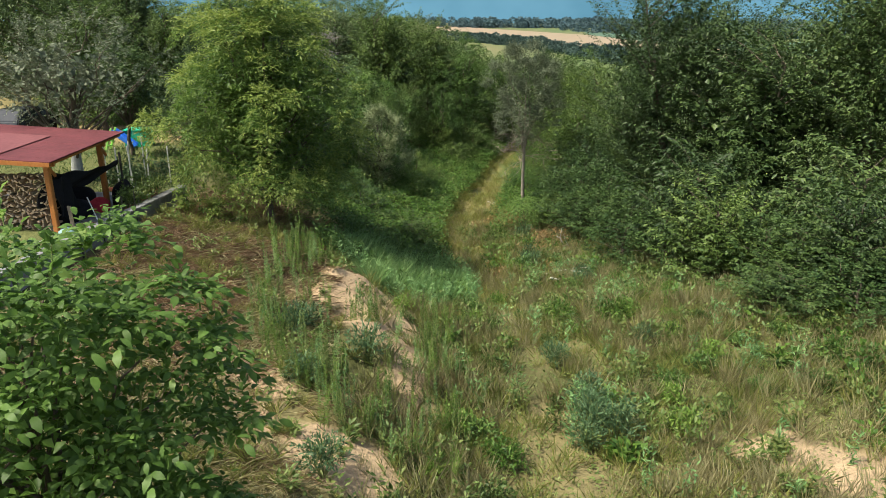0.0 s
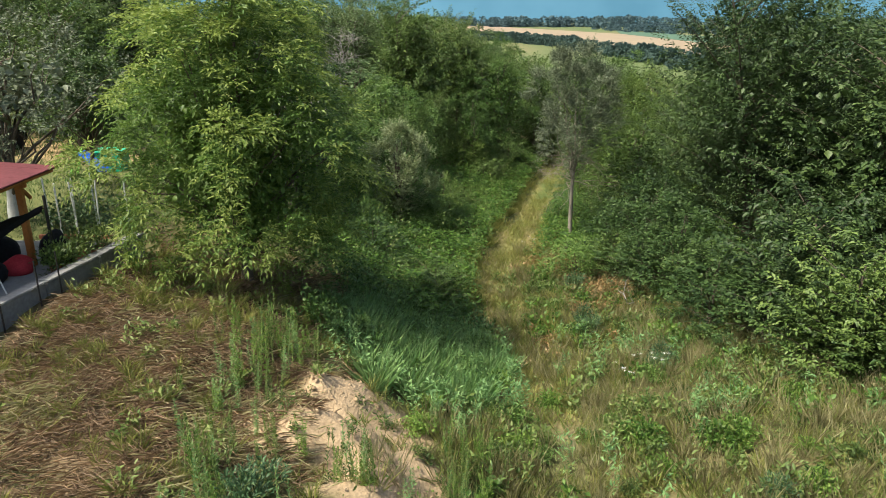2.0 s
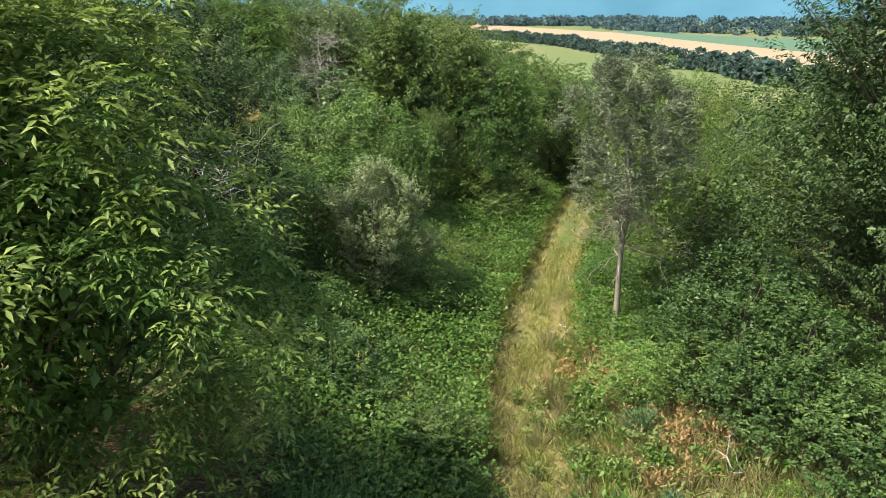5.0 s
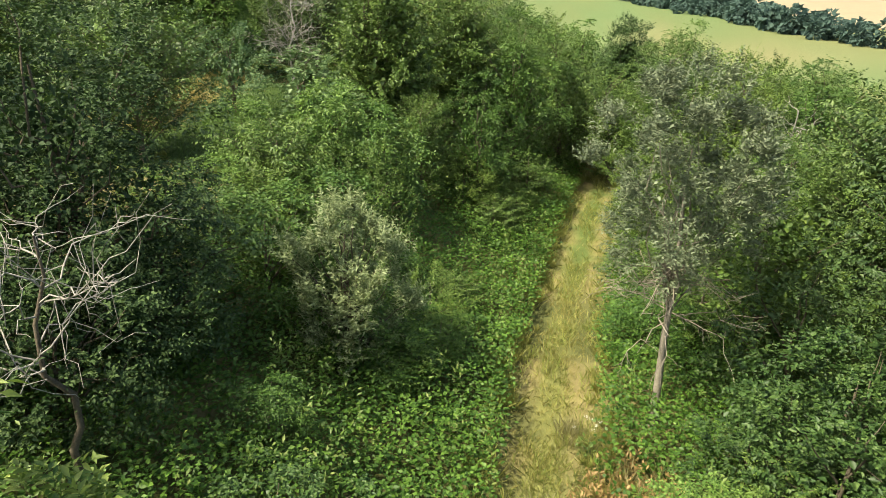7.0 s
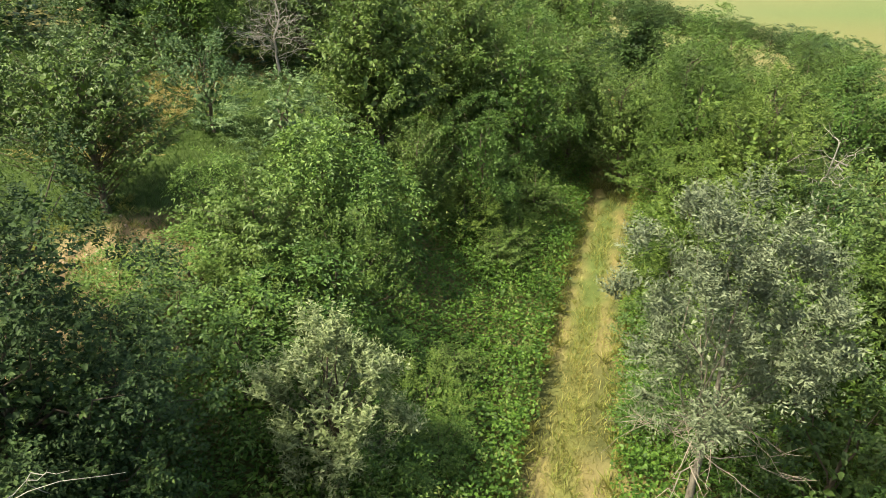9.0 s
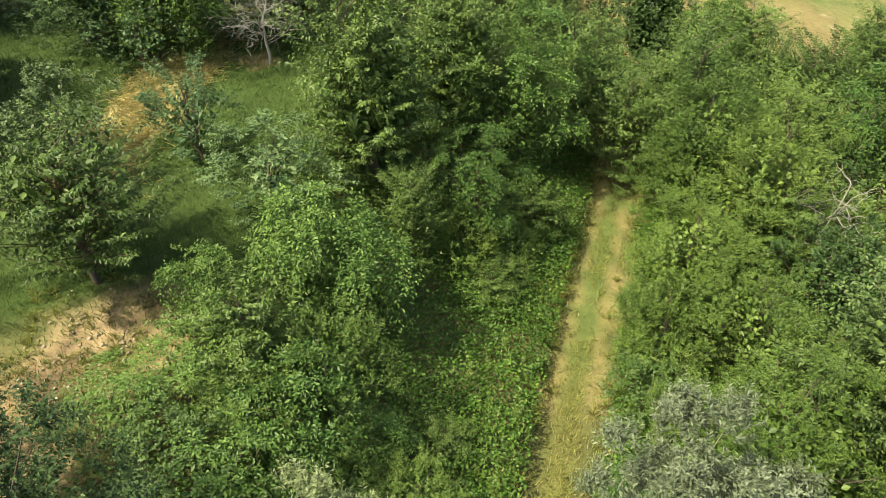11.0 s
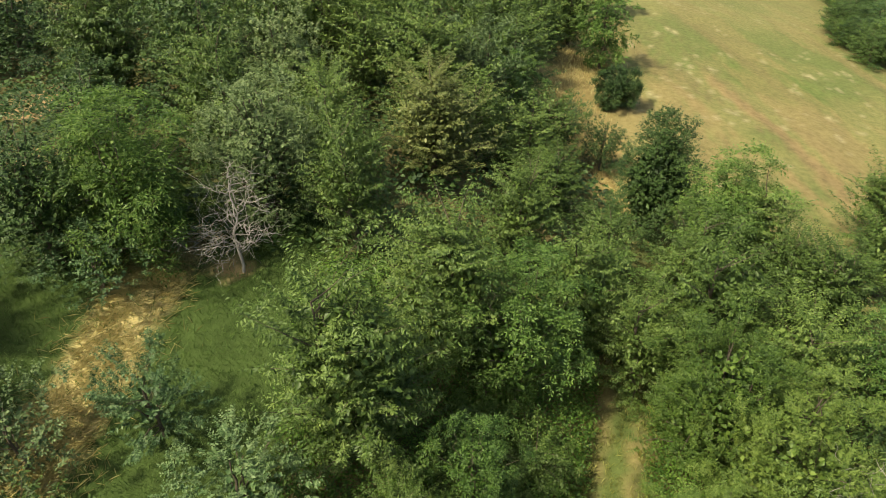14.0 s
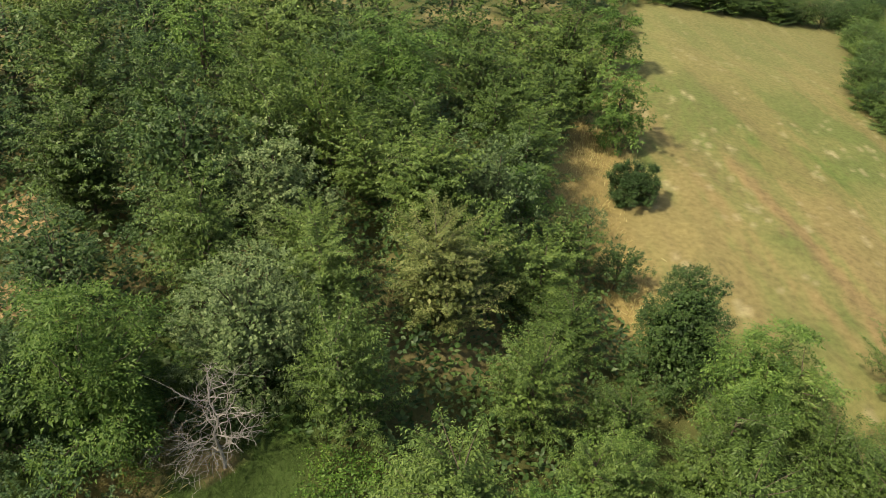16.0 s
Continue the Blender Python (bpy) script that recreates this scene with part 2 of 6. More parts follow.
def ground_z(x, y):
    """Height of the ground: a hollow lane, a bank to its west, a hillside falling to the plain."""
    x, y = np.asarray(x, float), np.asarray(y, float)
    lane = lerp_table(y, PATH_X)
    west, east = np.maximum(lane - 1.0 - x, 0), np.maximum(x - lane - 4, 0)
    rise = lerp_table(y, [(-10, 1.2), (10, 1.45), (13, 1.7), (16, 2.3), (18, 2.75), (28, 3.6), (45, 4.9), (90, 4.5), (150, 3)])
    wide = lerp_table(y, [(12, 5), (20, 8), (35, 13), (60, 14)])
    z = lerp_table(y, PATH_Z) + rise * smooth(0, 1, west / wide) + 0.07 * np.clip(west - wide, 0, 120)
    z = z - lerp_table(y, [(45, -0.02), (60, 0.05), (80, 0.16), (120, 0.17)]) * np.minimum(east, 60)
    z = z + 0.1 * np.clip(x - lane - 1, 0, 11) * (1 - smooth(27, 36, y))
    # levelled garden behind its wall
    yard = smooth(0.05, -0.25, x - wall_x(y)) * smooth(4, 7, y) * (1 - smooth(38, 46, y))
    z = z * (1 - yard) + (4.05 + 0.03 * np.maximum(-12 - x, 0)) * yard
    # heap of dug sand
    for hx, hy, wx, wy, tall in ((-2.0, 13.7, 1.6, 0.75, 0.5), (-2.2, 15.3, 1.1, 0.6, 0.42), (-1.3, 12.0, 1.1, 0.6, 0.34), (-0.5, 10.4, 0.8, 0.7, 0.3)):
        z = z + tall * np.exp(-((((x - hx) / wx) ** 2 + ((y - hy + 0.12 * np.sin(x * 4)) / wy) ** 2) ** 1.6))
    lumps = np.exp(-((x + 1.8) / 2.4) ** 2 - ((y - 12) / 4.5) ** 2)
    z = z + lumps * (0.9 * (fractal(x / 0.85, y / 0.85, 53) - 0.5) + 0.5 * (fractal(x / 0.42, y / 0.42, 58) - 0.5))
    z = z + 0.45 * (fractal(x / 0.9, y / 0.9, 54) - 0.5) * smooth(-1, -3.5, x) * (1 - yard) * smooth(5, 7, y) * (1 - smooth(20, 24, y))
    near = 1 - smooth(60, 160, np.hypot(x, y - 40))
    z = z + (fractal(x / 3.1, y / 3.1, 3) - 0.5) * 0.5 * near
    far = smooth(200, 520, np.hypot(x, y))
    return z * (1 - far) - 45 * far


# ---- mesh helpers ----
def mesh_object(name, verts, faces, mat, parent=None, label="", smooth_faces=False):
    """One mesh object from arrays; faces are rows of 3 or 4 indices."""
    verts, faces = np.asarray(verts, np.float32).reshape(-1, 3), np.asarray(faces, np.int32)
    me = bpy.data.meshes.new(name)
    k = faces.shape[1]
    me.vertices.add(len(verts))
    me.vertices.foreach_set("co", verts.ravel())
    me.loops.add(faces.size)
    me.loops.foreach_set("vertex_index", faces.ravel())
    me.polygons.add(len(faces))
    me.polygons.foreach_set("loop_start", np.arange(0, faces.size, k, dtype=np.int32))
    if smooth_faces:
        me.polygons.foreach_set("use_smooth", np.ones(len(faces), bool))
    me.materials.append(mat)
    me.update(calc_edges=True)
    ob = new(name, me)
    if parent:
        ob.parent = parent
    if label:
        ob["label"] = label
    return ob


def part(name, bm, mat, parent=None, label=""):
    me = bpy.data.meshes.new(name)
    bm.to_mesh(me)
    bm.free()
    me.materials.append(mat)
    ob = new(name, me)
    if parent:
        ob.parent = parent
    if label:
        ob["label"] = label
    return ob


def box_bm(size, at=(0, 0, 0), bevel=0.01, turn=None):
    bm = bmesh.new()
    bmesh.ops.create_cube(bm, size=1, matrix=Matrix.Translation(at) @ (turn or Matrix()) @ Matrix.Diagonal((*size, 1)))
    if bevel:
        bmesh.ops.bevel(bm, geom=bm.edges[:], offset=bevel, segments=2, affect="EDGES")
    return bm


def thing(name, x, y, label, category, group="", z=None, turn=0.0, kind=""):
    ob = new(name)
    ob.empty_display_size = 0.3
    ob.matrix_basis = pose(x, y, float(ground_z(x, y)) if z is None else z, 0, 0, turn)
    return tagged(ob, label, category, group, kind)


def unit(v):
    return v / np.maximum(np.linalg.norm(v, axis=-1, keepdims=True), 1e-9)


def leaf_blades(base, way, length, width, rng, fold=0.25):
    """Folded lance-shaped leaves: two triangles each, along 'way' from 'base'."""
    n = len(base)
    way = unit(way)
    up = unit(rng.normal(0, 0.45, (n, 3)) + (0, 0, 1))
    side = unit(np.cross(way, up))
    up = np.cross(side, way)
    length, width = np.broadcast_to(length, n)[:, None], np.broadcast_to(width, n)[:, None]
    mid = base + way * length * 0.45
    v = np.stack([base, mid + side * width / 2 + up * width * fold, base + way * length - (0, 0, 1) * length * 0.12, mid - side * width / 2 + up * width * fold], 1)
    i = np.arange(n)[:, None] * 4
    return v.reshape(-1, 3), np.concatenate([i + (0, 1, 2), i + (0, 2, 3)], 1).reshape(-1, 3)


def oval_leaves(base, way, length, width, rng, fold=0.2):
    """Rounded leaves that arch over: six triangles each."""
    n = len(base)
    way = unit(way)
    up = unit(rng.normal(0, 0.45, (n, 3)) + (0, 0, 1))
    side = unit(np.cross(way, up))
    up = np.cross(side, way)
    length, width = np.broadcast_to(length, n)[:, None], np.broadcast_to(width, n)[:, None]
    drop = np.array((0, 0, 1.0)) * length

    def at(t, s, sag):
        return base + way * length * t + side * width * s + up * width * fold * abs(s) * 2 - drop * sag

    v = np.stack([base, at(0.22, 0.36, 0.0), at(0.22, -0.36, 0.0), at(0.6, 0.48, 0.05), at(0.6, -0.48, 0.05), at(0.86, 0.24, 0.12), at(0.86, -0.24, 0.12), at(1.0, 0, 0.2)], 1)
    i = np.arange(n)[:, None] * 8
    f = [i + t for t in ((0, 1, 2), (1, 3, 4), (1, 4, 2), (3, 5, 6), (3, 6, 4), (5, 7, 6))]
    return v.reshape(-1, 3), np.concatenate(f, 1).reshape(-1, 3)


def tube(points, radii, sides=6):
    points = np.asarray(points, float)
    ahead = unit(np.gradient(points, axis=0))
    ref = np.where(np.abs(ahead[:, 2:3]) > 0.9, (1.0, 0, 0), (0, 0, 1.0))
    a = unit(np.cross(ahead, ref))
    b = np.cross(ahead, a)
    ang = np.arange(sides) * 2 * np.pi / sides
    ring = points[:, None] + np.asarray(radii)[:, None, None] * (np.cos(ang)[None, :, None] * a[:, None] + np.sin(ang)[None, :, None] * b[:, None])
    k, j = np.meshgrid(np.arange(len(points) - 1), np.arange(sides), indexing="ij")
    f = np.stack([k * sides + j, k * sides + (j + 1) % sides, (k + 1) * sides + (j + 1) % sides, (k + 1) * sides + j], -1)
    return ring.reshape(-1, 3), f.reshape(-1, 4)


def merge(pieces):
    vs, fs, n = [], [], 0
    for v, f in pieces:
        vs.append(v), fs.append(np.asarray(f) + n)
        n += len(v)
    return np.concatenate(vs), np.concatenate(fs)


def bent(a, b, rng, wobble=0.12, n=6, sag=0.0):
    a, b = np.asarray(a, float), np.asarray(b, float)
    t = np.linspace(0, 1, n)[:, None]
    far = np.linalg.norm(b - a)
    off = rng.normal(0, wobble * far / 3, (n, 3)) * np.sin(t * np.pi)
    return a + (b - a) * t + off + np.array((0, 0, 1.0)) * sag * far * np.sin(t * np.pi)


# leaf length and width, leaves a shoot, shoot length, rise of the shoots, droop of the leaves, crown base, clumps, shoots
SPECIES = {
    "plum": dict(leaf=(0.185, 0.08), n=7, shoot=0.52, rise=0.25, droop=0.5, base=0.03, clumps=52, fronds=92, sides=16, bare=0.25),
    "thorn": dict(leaf=(0.185, 0.08), n=7, shoot=0.54, rise=0.15, droop=0.55, base=0.04, clumps=56, fronds=92, sides=16, bare=0.25),
    "olive": dict(leaf=(0.165, 0.07), n=7, shoot=0.5, rise=0.4, droop=0.2, base=0.05, clumps=52, fronds=76, sides=15),
    "willow": dict(leaf=(0.15, 0.045), n=13, shoot=0.7, rise=1.1, droop=0.1, base=0.03, clumps=56, shoots=1300, puff=0.18),
    "walnut": dict(leaf=(0.16, 0.068), shoot=0.45, rise=0.2, base=0.05, clumps=50, shoots=330, puff=0.2, flat=0.75, rosette=(5, 2)),
    "ash": dict(leaf=(0.145, 0.066), shoot=0.42, rise=0.4, base=0.04, clumps=44, shoots=440, puff=0.2, flat=0.8, rosette=(5, 2)),
    "young_walnut": dict(oval=True, leaf=(0.14, 0.068), shoot=0.4, rise=0.6, base=0.05, clumps=46, shoots=430, puff=0.2, rosette=(6, 2)),
    "silver": dict(leaf=(0.15, 0.05), n=13, shoot=0.6, rise=0.8, droop=0.0, base=0.32, clumps=46, shoots=1300, puff=0.22),
    "dark": dict(leaf=(0.15, 0.085), n=8, shoot=0.5, rise=0.4, droop=0.3, base=0.03, clumps=56, shoots=950, puff=0.2, flat=0.8),
    "pear": dict(leaf=(0.15, 0.092), n=8, shoot=0.48, rise=0.6, droop=0.1, base=0.08, clumps=50, shoots=950, puff=0.19),
    "apple": dict(leaf=(0.15, 0.08), n=9, shoot=0.45, rise=0.6, droop=0.2, base=0.18, clumps=34, shoots=640, puff=0.26),
    "sallow": dict(leaf=(0.18, 0.052), n=15, shoot=0.75, rise=1.4, droop=0.0, base=0.04, clumps=40, shoots=900, puff=0.22),
    "shade_dark": dict(leaf=(0.125, 0.068), n=9, shoot=0.55, rise=0.2, droop=0.3, base=0.03, clumps=66, shoots=1100, puff=0.19, flat=0.7),
    "grey_apple": dict(leaf=(0.14, 0.065), n=10, shoot=0.5, rise=0.5, droop=0.2, base=0.4, clumps=46, shoots=900, puff=0.2),
}


def grow_boughs(s, rng, spine, low, tall, wide, narrow, lump):
    """Arching boughs from the trunk to an uneven crown outline: their tips, and each as a line of points."""
    count = s["fronds"]
    k = np.arange(count)
    cz = 1 - 1.8 * (k + 0.5) / count
    az = k * 2.39996 + rng.normal(0, 0.25, count)
    flat = np.sqrt(np.clip(1 - cz * cz, 0, 1)) ** 0.65
    lobes = rng.uniform(0, 6.28, 4)
    swell = 0.97 + 0.13 * np.sin(az * 2 + lobes[0] + cz * 2) + 0.12 * np.sin(az * 3 + lobes[1] - cz * 4) + 0.08 * np.sin(az * 5 + lobes[2] + cz * 6)
    reach = np.clip(1 + (swell - 1 + rng.normal(0, 0.09, count)) * (0.5 + lump), 0.6, 1.2) * np.where(k % 3 == 2, 0.8, 1.0)
    taper = 1 - narrow * (cz + 1) / 2
    mid, half = (low + tall) / 2, (tall - low) / 2
    tips = np.stack([np.cos(az) * flat * wide * reach * taper, np.sin(az) * flat * wide * reach * taper, mid + cz * half * np.clip(reach + 0.06, 0, 1.05)], 1)
    h = np.clip((tips[:, 2] - 0.62 * np.hypot(tips[:, 0], tips[:, 1])) / tall, s.get("fork", 0.08), 0.95) / 0.9
    start = np.stack([np.interp(np.clip(h, 0, 1) * 8, np.arange(9), spine[:, i]) for i in range(3)], 1)
    span = np.linalg.norm(tips - start, axis=1, keepdims=True)
    bow = start + (tips - start) * 0.5 + np.concatenate([rng.normal(0, 0.08, (count, 2)), np.full((count, 1), s.get("arch", 0.08))], 1) * span
    u = np.linspace(0, 1, 7)[None, :, None]
    arms = start[:, None] * (1 - u) ** 2 + bow[:, None] * 2 * u * (1 - u) + tips[:, None] * u * u
    return tips, arms


def bough_shoots(tips, arms, s, rng):
    """Flat sprays: side shoots set left and right along the outer part of each bough, and one that carries it on."""
    count, side_count = len(arms), s["sides"]
    u = np.concatenate([np.linspace(s.get("bare", 0.28), 0.97, side_count), [1.0]])
    k = u * 6
    i = np.clip(k.astype(int), 0, 5)
    f = (k - i)[None, :, None]
    at = arms[:, i] * (1 - f) + arms[:, i + 1] * f
    ahead = unit(arms[:, i + 1] - arms[:, i])
    flank = unit(np.cross(ahead, np.array((0, 0, 1.0)) + rng.normal(0, 0.3, (count, 1, 3))))
    turn = np.where(np.arange(side_count + 1) % 2 == 0, 1.0, -1.0)
    turn[-1] = 0
    way = unit(ahead * 0.75 + flank * turn[None, :, None] * 0.85 + rng.normal(0, 0.16, at.shape) + np.array((0, 0, s["rise"] * 0.5)))
    length = s["shoot"] * rng.uniform(0.75, 1.2, at.shape[:2]) * (1.15 - 0.55 * u)[None]
    length[:, -1] = s["shoot"] * rng.uniform(0.7, 1.3, count)
    return at.reshape(-1, 3), way.reshape(-1, 3), length.ravel()


def rosettes(tip, way, shape, leaf, reach, rng, oval=False):
    """Walnut-like leaves: at each tip a ring of stalks that arch over, each with pairs of leaflets and one at its end."""
    stalks, pairs = shape
    n = len(tip)
    a = (np.arange(stalks) * 6.28 / stalks)[None] + rng.uniform(0, 6.28, (n, 1)) + rng.normal(0, 0.25, (n, stalks))
    across = unit(np.cross(way, rng.normal(0, 1, (n, 3))))
    other = np.cross(way, across)
    stalk = unit(way[:, None] * rng.uniform(0.1, 0.9, (n, stalks, 1)) + across[:, None] * np.cos(a)[..., None] + other[:, None] * np.sin(a)[..., None] + np.array((0, 0, 0.3)))
    size = rng.uniform(0.65, 1.2, (n, stalks, 1))
    sag = np.array((0, 0, 1.0)) * rng.uniform(0.1, 0.42, (n, stalks, 1))
    flank = unit(np.cross(stalk, np.array((0, 0, 1.0)) + rng.normal(0, 0.2, (n, stalks, 3))))
    base, ways, sizes = [], [], []
    for p in range(pairs + 1):
        u = 0.35 + 0.65 * p / pairs
        spot = tip[:, None] + (stalk * u - sag * u * u) * reach * size
        along = unit(stalk - sag * 2 * u * 0.8)
        for turn in ((1, -1) if p < pairs else (0,)):
            base.append(spot), sizes.append((size * (0.75 + 0.35 * u))[..., 0])
            ways.append(along * (0.7 if turn else 1.0) + flank * turn * 0.85 - np.array((0, 0, 0.1)) + rng.normal(0, 0.12, spot.shape))
    base, ways, sizes = (np.stack(v, 2) for v in (base, ways, sizes))
    sizes = sizes.ravel()
    return (oval_leaves if oval else leaf_blades)(base.reshape(-1, 3), ways.reshape(-1, 3), leaf[0] * sizes, leaf[1] * sizes, rng)


def plant_tree(name, species, x, y, tall, wide, seed, label, category="tree", group="", bark=None, many=1.0, lump=0.3, narrow=0.0, **change):
    """A tree grown on a crown of clumps: bent trunk, limbs to the clumps, leafy shoots on each clump."""
    s = {**SPECIES[species], **change}
    rng = np.random.default_rng(seed)
    root = thing(name, x, y, label, category, group, turn=float(rng.uniform(0, 360)) if not narrow else 0)
    low = s["base"] * tall
    mid, half = (low + tall) / 2, (tall - low) / 2
    k = np.arange(s["clumps"])
    cz = 1 - 2 * (k + 0.5) / len(k)
    az = k * 2.39996 + rng.normal(0, 0.3, len(k))
    flat = np.sqrt(1 - cz * cz)
    if s.get("dome"):
        flat = np.where(cz < 0, 1 - (1 - s["dome"]) * cz * cz - 0.15 * cz**4, flat)
    reach = rng.uniform(0.64, 1.0, len(k)) * (1 + rng.normal(0, lump * 0.35, len(k)))
    reach = np.clip(reach, 0.35, 1.12)
    taper = 1 - narrow * (cz + 1) / 2
    centre = np.stack([np.cos(az) * flat * wide * reach * taper, np.sin(az) * flat * wide * reach * taper, mid + cz * half * np.clip(reach + 0.1, 0, 1)], 1)
    if s.get("dome"):
        k = rng.uniform(0, 6.28, 130)
        r = wide * np.sqrt(rng.uniform(0.02, 0.85, 130))
        centre = np.concatenate([centre, np.stack([np.cos(k) * r, np.sin(k) * r, low + (mid - low) * rng.uniform(0.0, 0.75, 130)], 1)])
    # trunk and limbs
    lean = np.array((*(rng.normal(0, 0.05 * tall, 2) * s.get("lean", 1.0)), tall * 0.82))
    spine = bent((0, 0, -0.3), lean, rng, 0.06 * s.get("lean", 1.0), 9)
    thick = s.get("stout", 0.014 * tall + 0.035)
    if s.get("whitewash"):
        line = np.array([[np.interp(h, np.arange(9), spine[:, i]) for i in range(3)] for h in np.linspace(0.2, 2.6, 6)])
        mesh_object("whitewash", *tube(line, np.linspace(thick * 1.34, thick * 0.86, 6), 10), WHITEWASH, root, "grey-white limewash", smooth_faces=True)
    wood = [tube(spine, np.linspace(thick, thick * 0.18, 9) * np.r_[1.5, np.ones(8)], 8)]
    if s.get("fronds"):
        tips, arms = grow_boughs(s, rng, spine, low, tall, wide, narrow, lump)
        for line in arms[:: s.get("hide", 1)]:
            wood.append(tube(line, np.linspace(thick * 0.2, 0.004, len(line)), 4))
    else:
        for c in centre[:: max(1, len(centre) // s.get("boughs", 22))]:
            h = np.clip((c[2] - low * 0.4) / tall * 0.62 + rng.uniform(-0.05, 0.05), s.get("fork", 0.14), 0.78)
            start = np.array([np.interp(h * 8, np.arange(9), spine[:, i]) for i in range(3)])
            wood.append(tube(bent(start, c, rng, 0.14, 6, 0.06), np.linspace(thick * s.get("limb", 0.32), 0.008, 6), 5))
    mesh_object("trunk", *merge(wood), bark or BARK, root, smooth_faces=True)
    # shoots
    if s.get("fronds"):
        origin, way, length = bough_shoots(tips, arms, s, rng)
    else:
        count = int(s["shoots"] * many)
        pick = rng.integers(0, len(centre), count)
        face = unit(centre[pick] - (0, 0, mid - half * 0.2))
        ball = unit(rng.normal(0, 1, (count, 3)) + face * 0.7 + (0, 0, 0.5)) * rng.uniform(0.1, 1, (count, 1)) ** 0.4
        origin = centre[pick] + ball * wide * s.get("puff", 0.24) * (1, 1, s.get("flat", 1.0))
        out = unit(origin - (0, 0, mid - half * 0.3))
        way = unit(out * 0.6 + ball * 0.7 + rng.normal(0, 0.25, (count, 3)) + (0, 0, s["rise"]))
        length = s["shoot"] * rng.uniform(0.5, 1.15, count)
    count = len(origin)
    if s.get("rosette"):
        tip = origin + way * length[:, None] * 0.6
        # outer leaves take a brighter colour for young growth and for sunlit tips
        young = rng.uniform(0, 1, count) < s.get("fresh", 0.0) * 2 * (np.hypot(tip[:, 0], tip[:, 1]) / wide + np.abs(tip[:, 2] - mid) / half > 0.95)
        leaves = [rosettes(tip[~young], way[~young], s["rosette"], s["leaf"], s["shoot"], rng, s.get("oval"))]
        if young.any():
            mesh_object("fresh_growth", *rosettes(tip[young] + way[young] * 0.12, way[young], s["rosette"], s["leaf"], s["shoot"], rng, s.get("oval")), LEAF["fresh"], root, "fresh yellow-green leaves")
    else:
        n = s["n"]
        along = np.tile(np.linspace(0.08, 1, n), count)
        o, w, ln = np.repeat(origin, n, 0), np.repeat(way, n, 0), np.repeat(length, n)
        bow = np.repeat(rng.uniform(0.05, 0.28, count), n)
        at = o + w * (along * ln)[:, None] - np.array((0, 0, 1.0)) * (bow * ln * along**2)[:, None]
        spin = np.tile(np.arange(n) * 2.4, count) + np.repeat(rng.uniform(0, 6.28, count), n)
        a = unit(np.cross(w, rng.normal(0, 1, (len(w), 3)) * 0.25 + (0, 0, 1.0)))
        b = np.cross(w, a)
        sideways = np.where((np.arange(len(w)) % 2 == 0)[:, None], a, -a) * 0.9 + b * np.sin(spin)[:, None] * 0.4
        lw = w * 0.65 + sideways - np.array((0, 0, 1.0)) * s["droop"] + rng.normal(0, 0.22, w.shape)
        size = rng.uniform(0.7, 1.15, len(w)) * (1 - 0.45 * along**2)
        leaves = [(oval_leaves if s.get("oval") else leaf_blades)(at, lw, s["leaf"][0] * size, s["leaf"][1] * size, rng)]
    # broad shaded leaves close the heart of the crown
    m = int(s.get("heart", 600))
    inner = unit(rng.normal(0, 1, (m, 3))) * rng.uniform(0.25, 0.74, (m, 1)) * (wide, wide, half) * (1, 1, 0.95) + (0, 0, mid)
    if s.get("dome"):
        a, r = rng.uniform(0, 6.28, m), wide * 0.85 * np.sqrt(rng.uniform(0, 1, m))
        inner = np.where((np.arange(m) % 2 == 0)[:, None], np.stack([np.cos(a) * r, np.sin(a) * r, rng.uniform(low, mid, m)], 1), inner)
    inner[:, :2] *= (1 - narrow * np.clip((inner[:, 2:] - low) / (tall - low), 0, 1))
    broad = s.get("inner", 0.15) * wide ** 0.6
    leaves.append(leaf_blades(inner, rng.normal(0, 1, (m, 3)), broad, broad * 0.7, rng))
    mesh_object("crown", *merge(leaves), LEAF[species], root)
    return root


def long_shoots(root, seed, tops, leaf):
    """Upright young shoots standing out of a bush, with spaced leaves."""
    rng = np.random.default_rng(seed)
    for x, y, low, high in tops:
        line = bent((x * 0.8, y * 0.8, low), (x + 0.15, y, high), rng, 0.1, 8)
        mesh_object("shoot", *tube(line, np.linspace(0.014, 0.005, 8), 5), GREEN_STEM, root)
        n = 22
        k = rng.uniform(0.5, 7, n)
        at = np.stack([np.interp(k, np.arange(8), line[:, i]) for i in range(3)], 1)
        mesh_object("shoot_leaves", *oval_leaves(at, rng.normal(0, 0.7, (n, 3)) + (0, 0, 0.3), 0.2, 0.1, rng), LEAF[leaf], root)


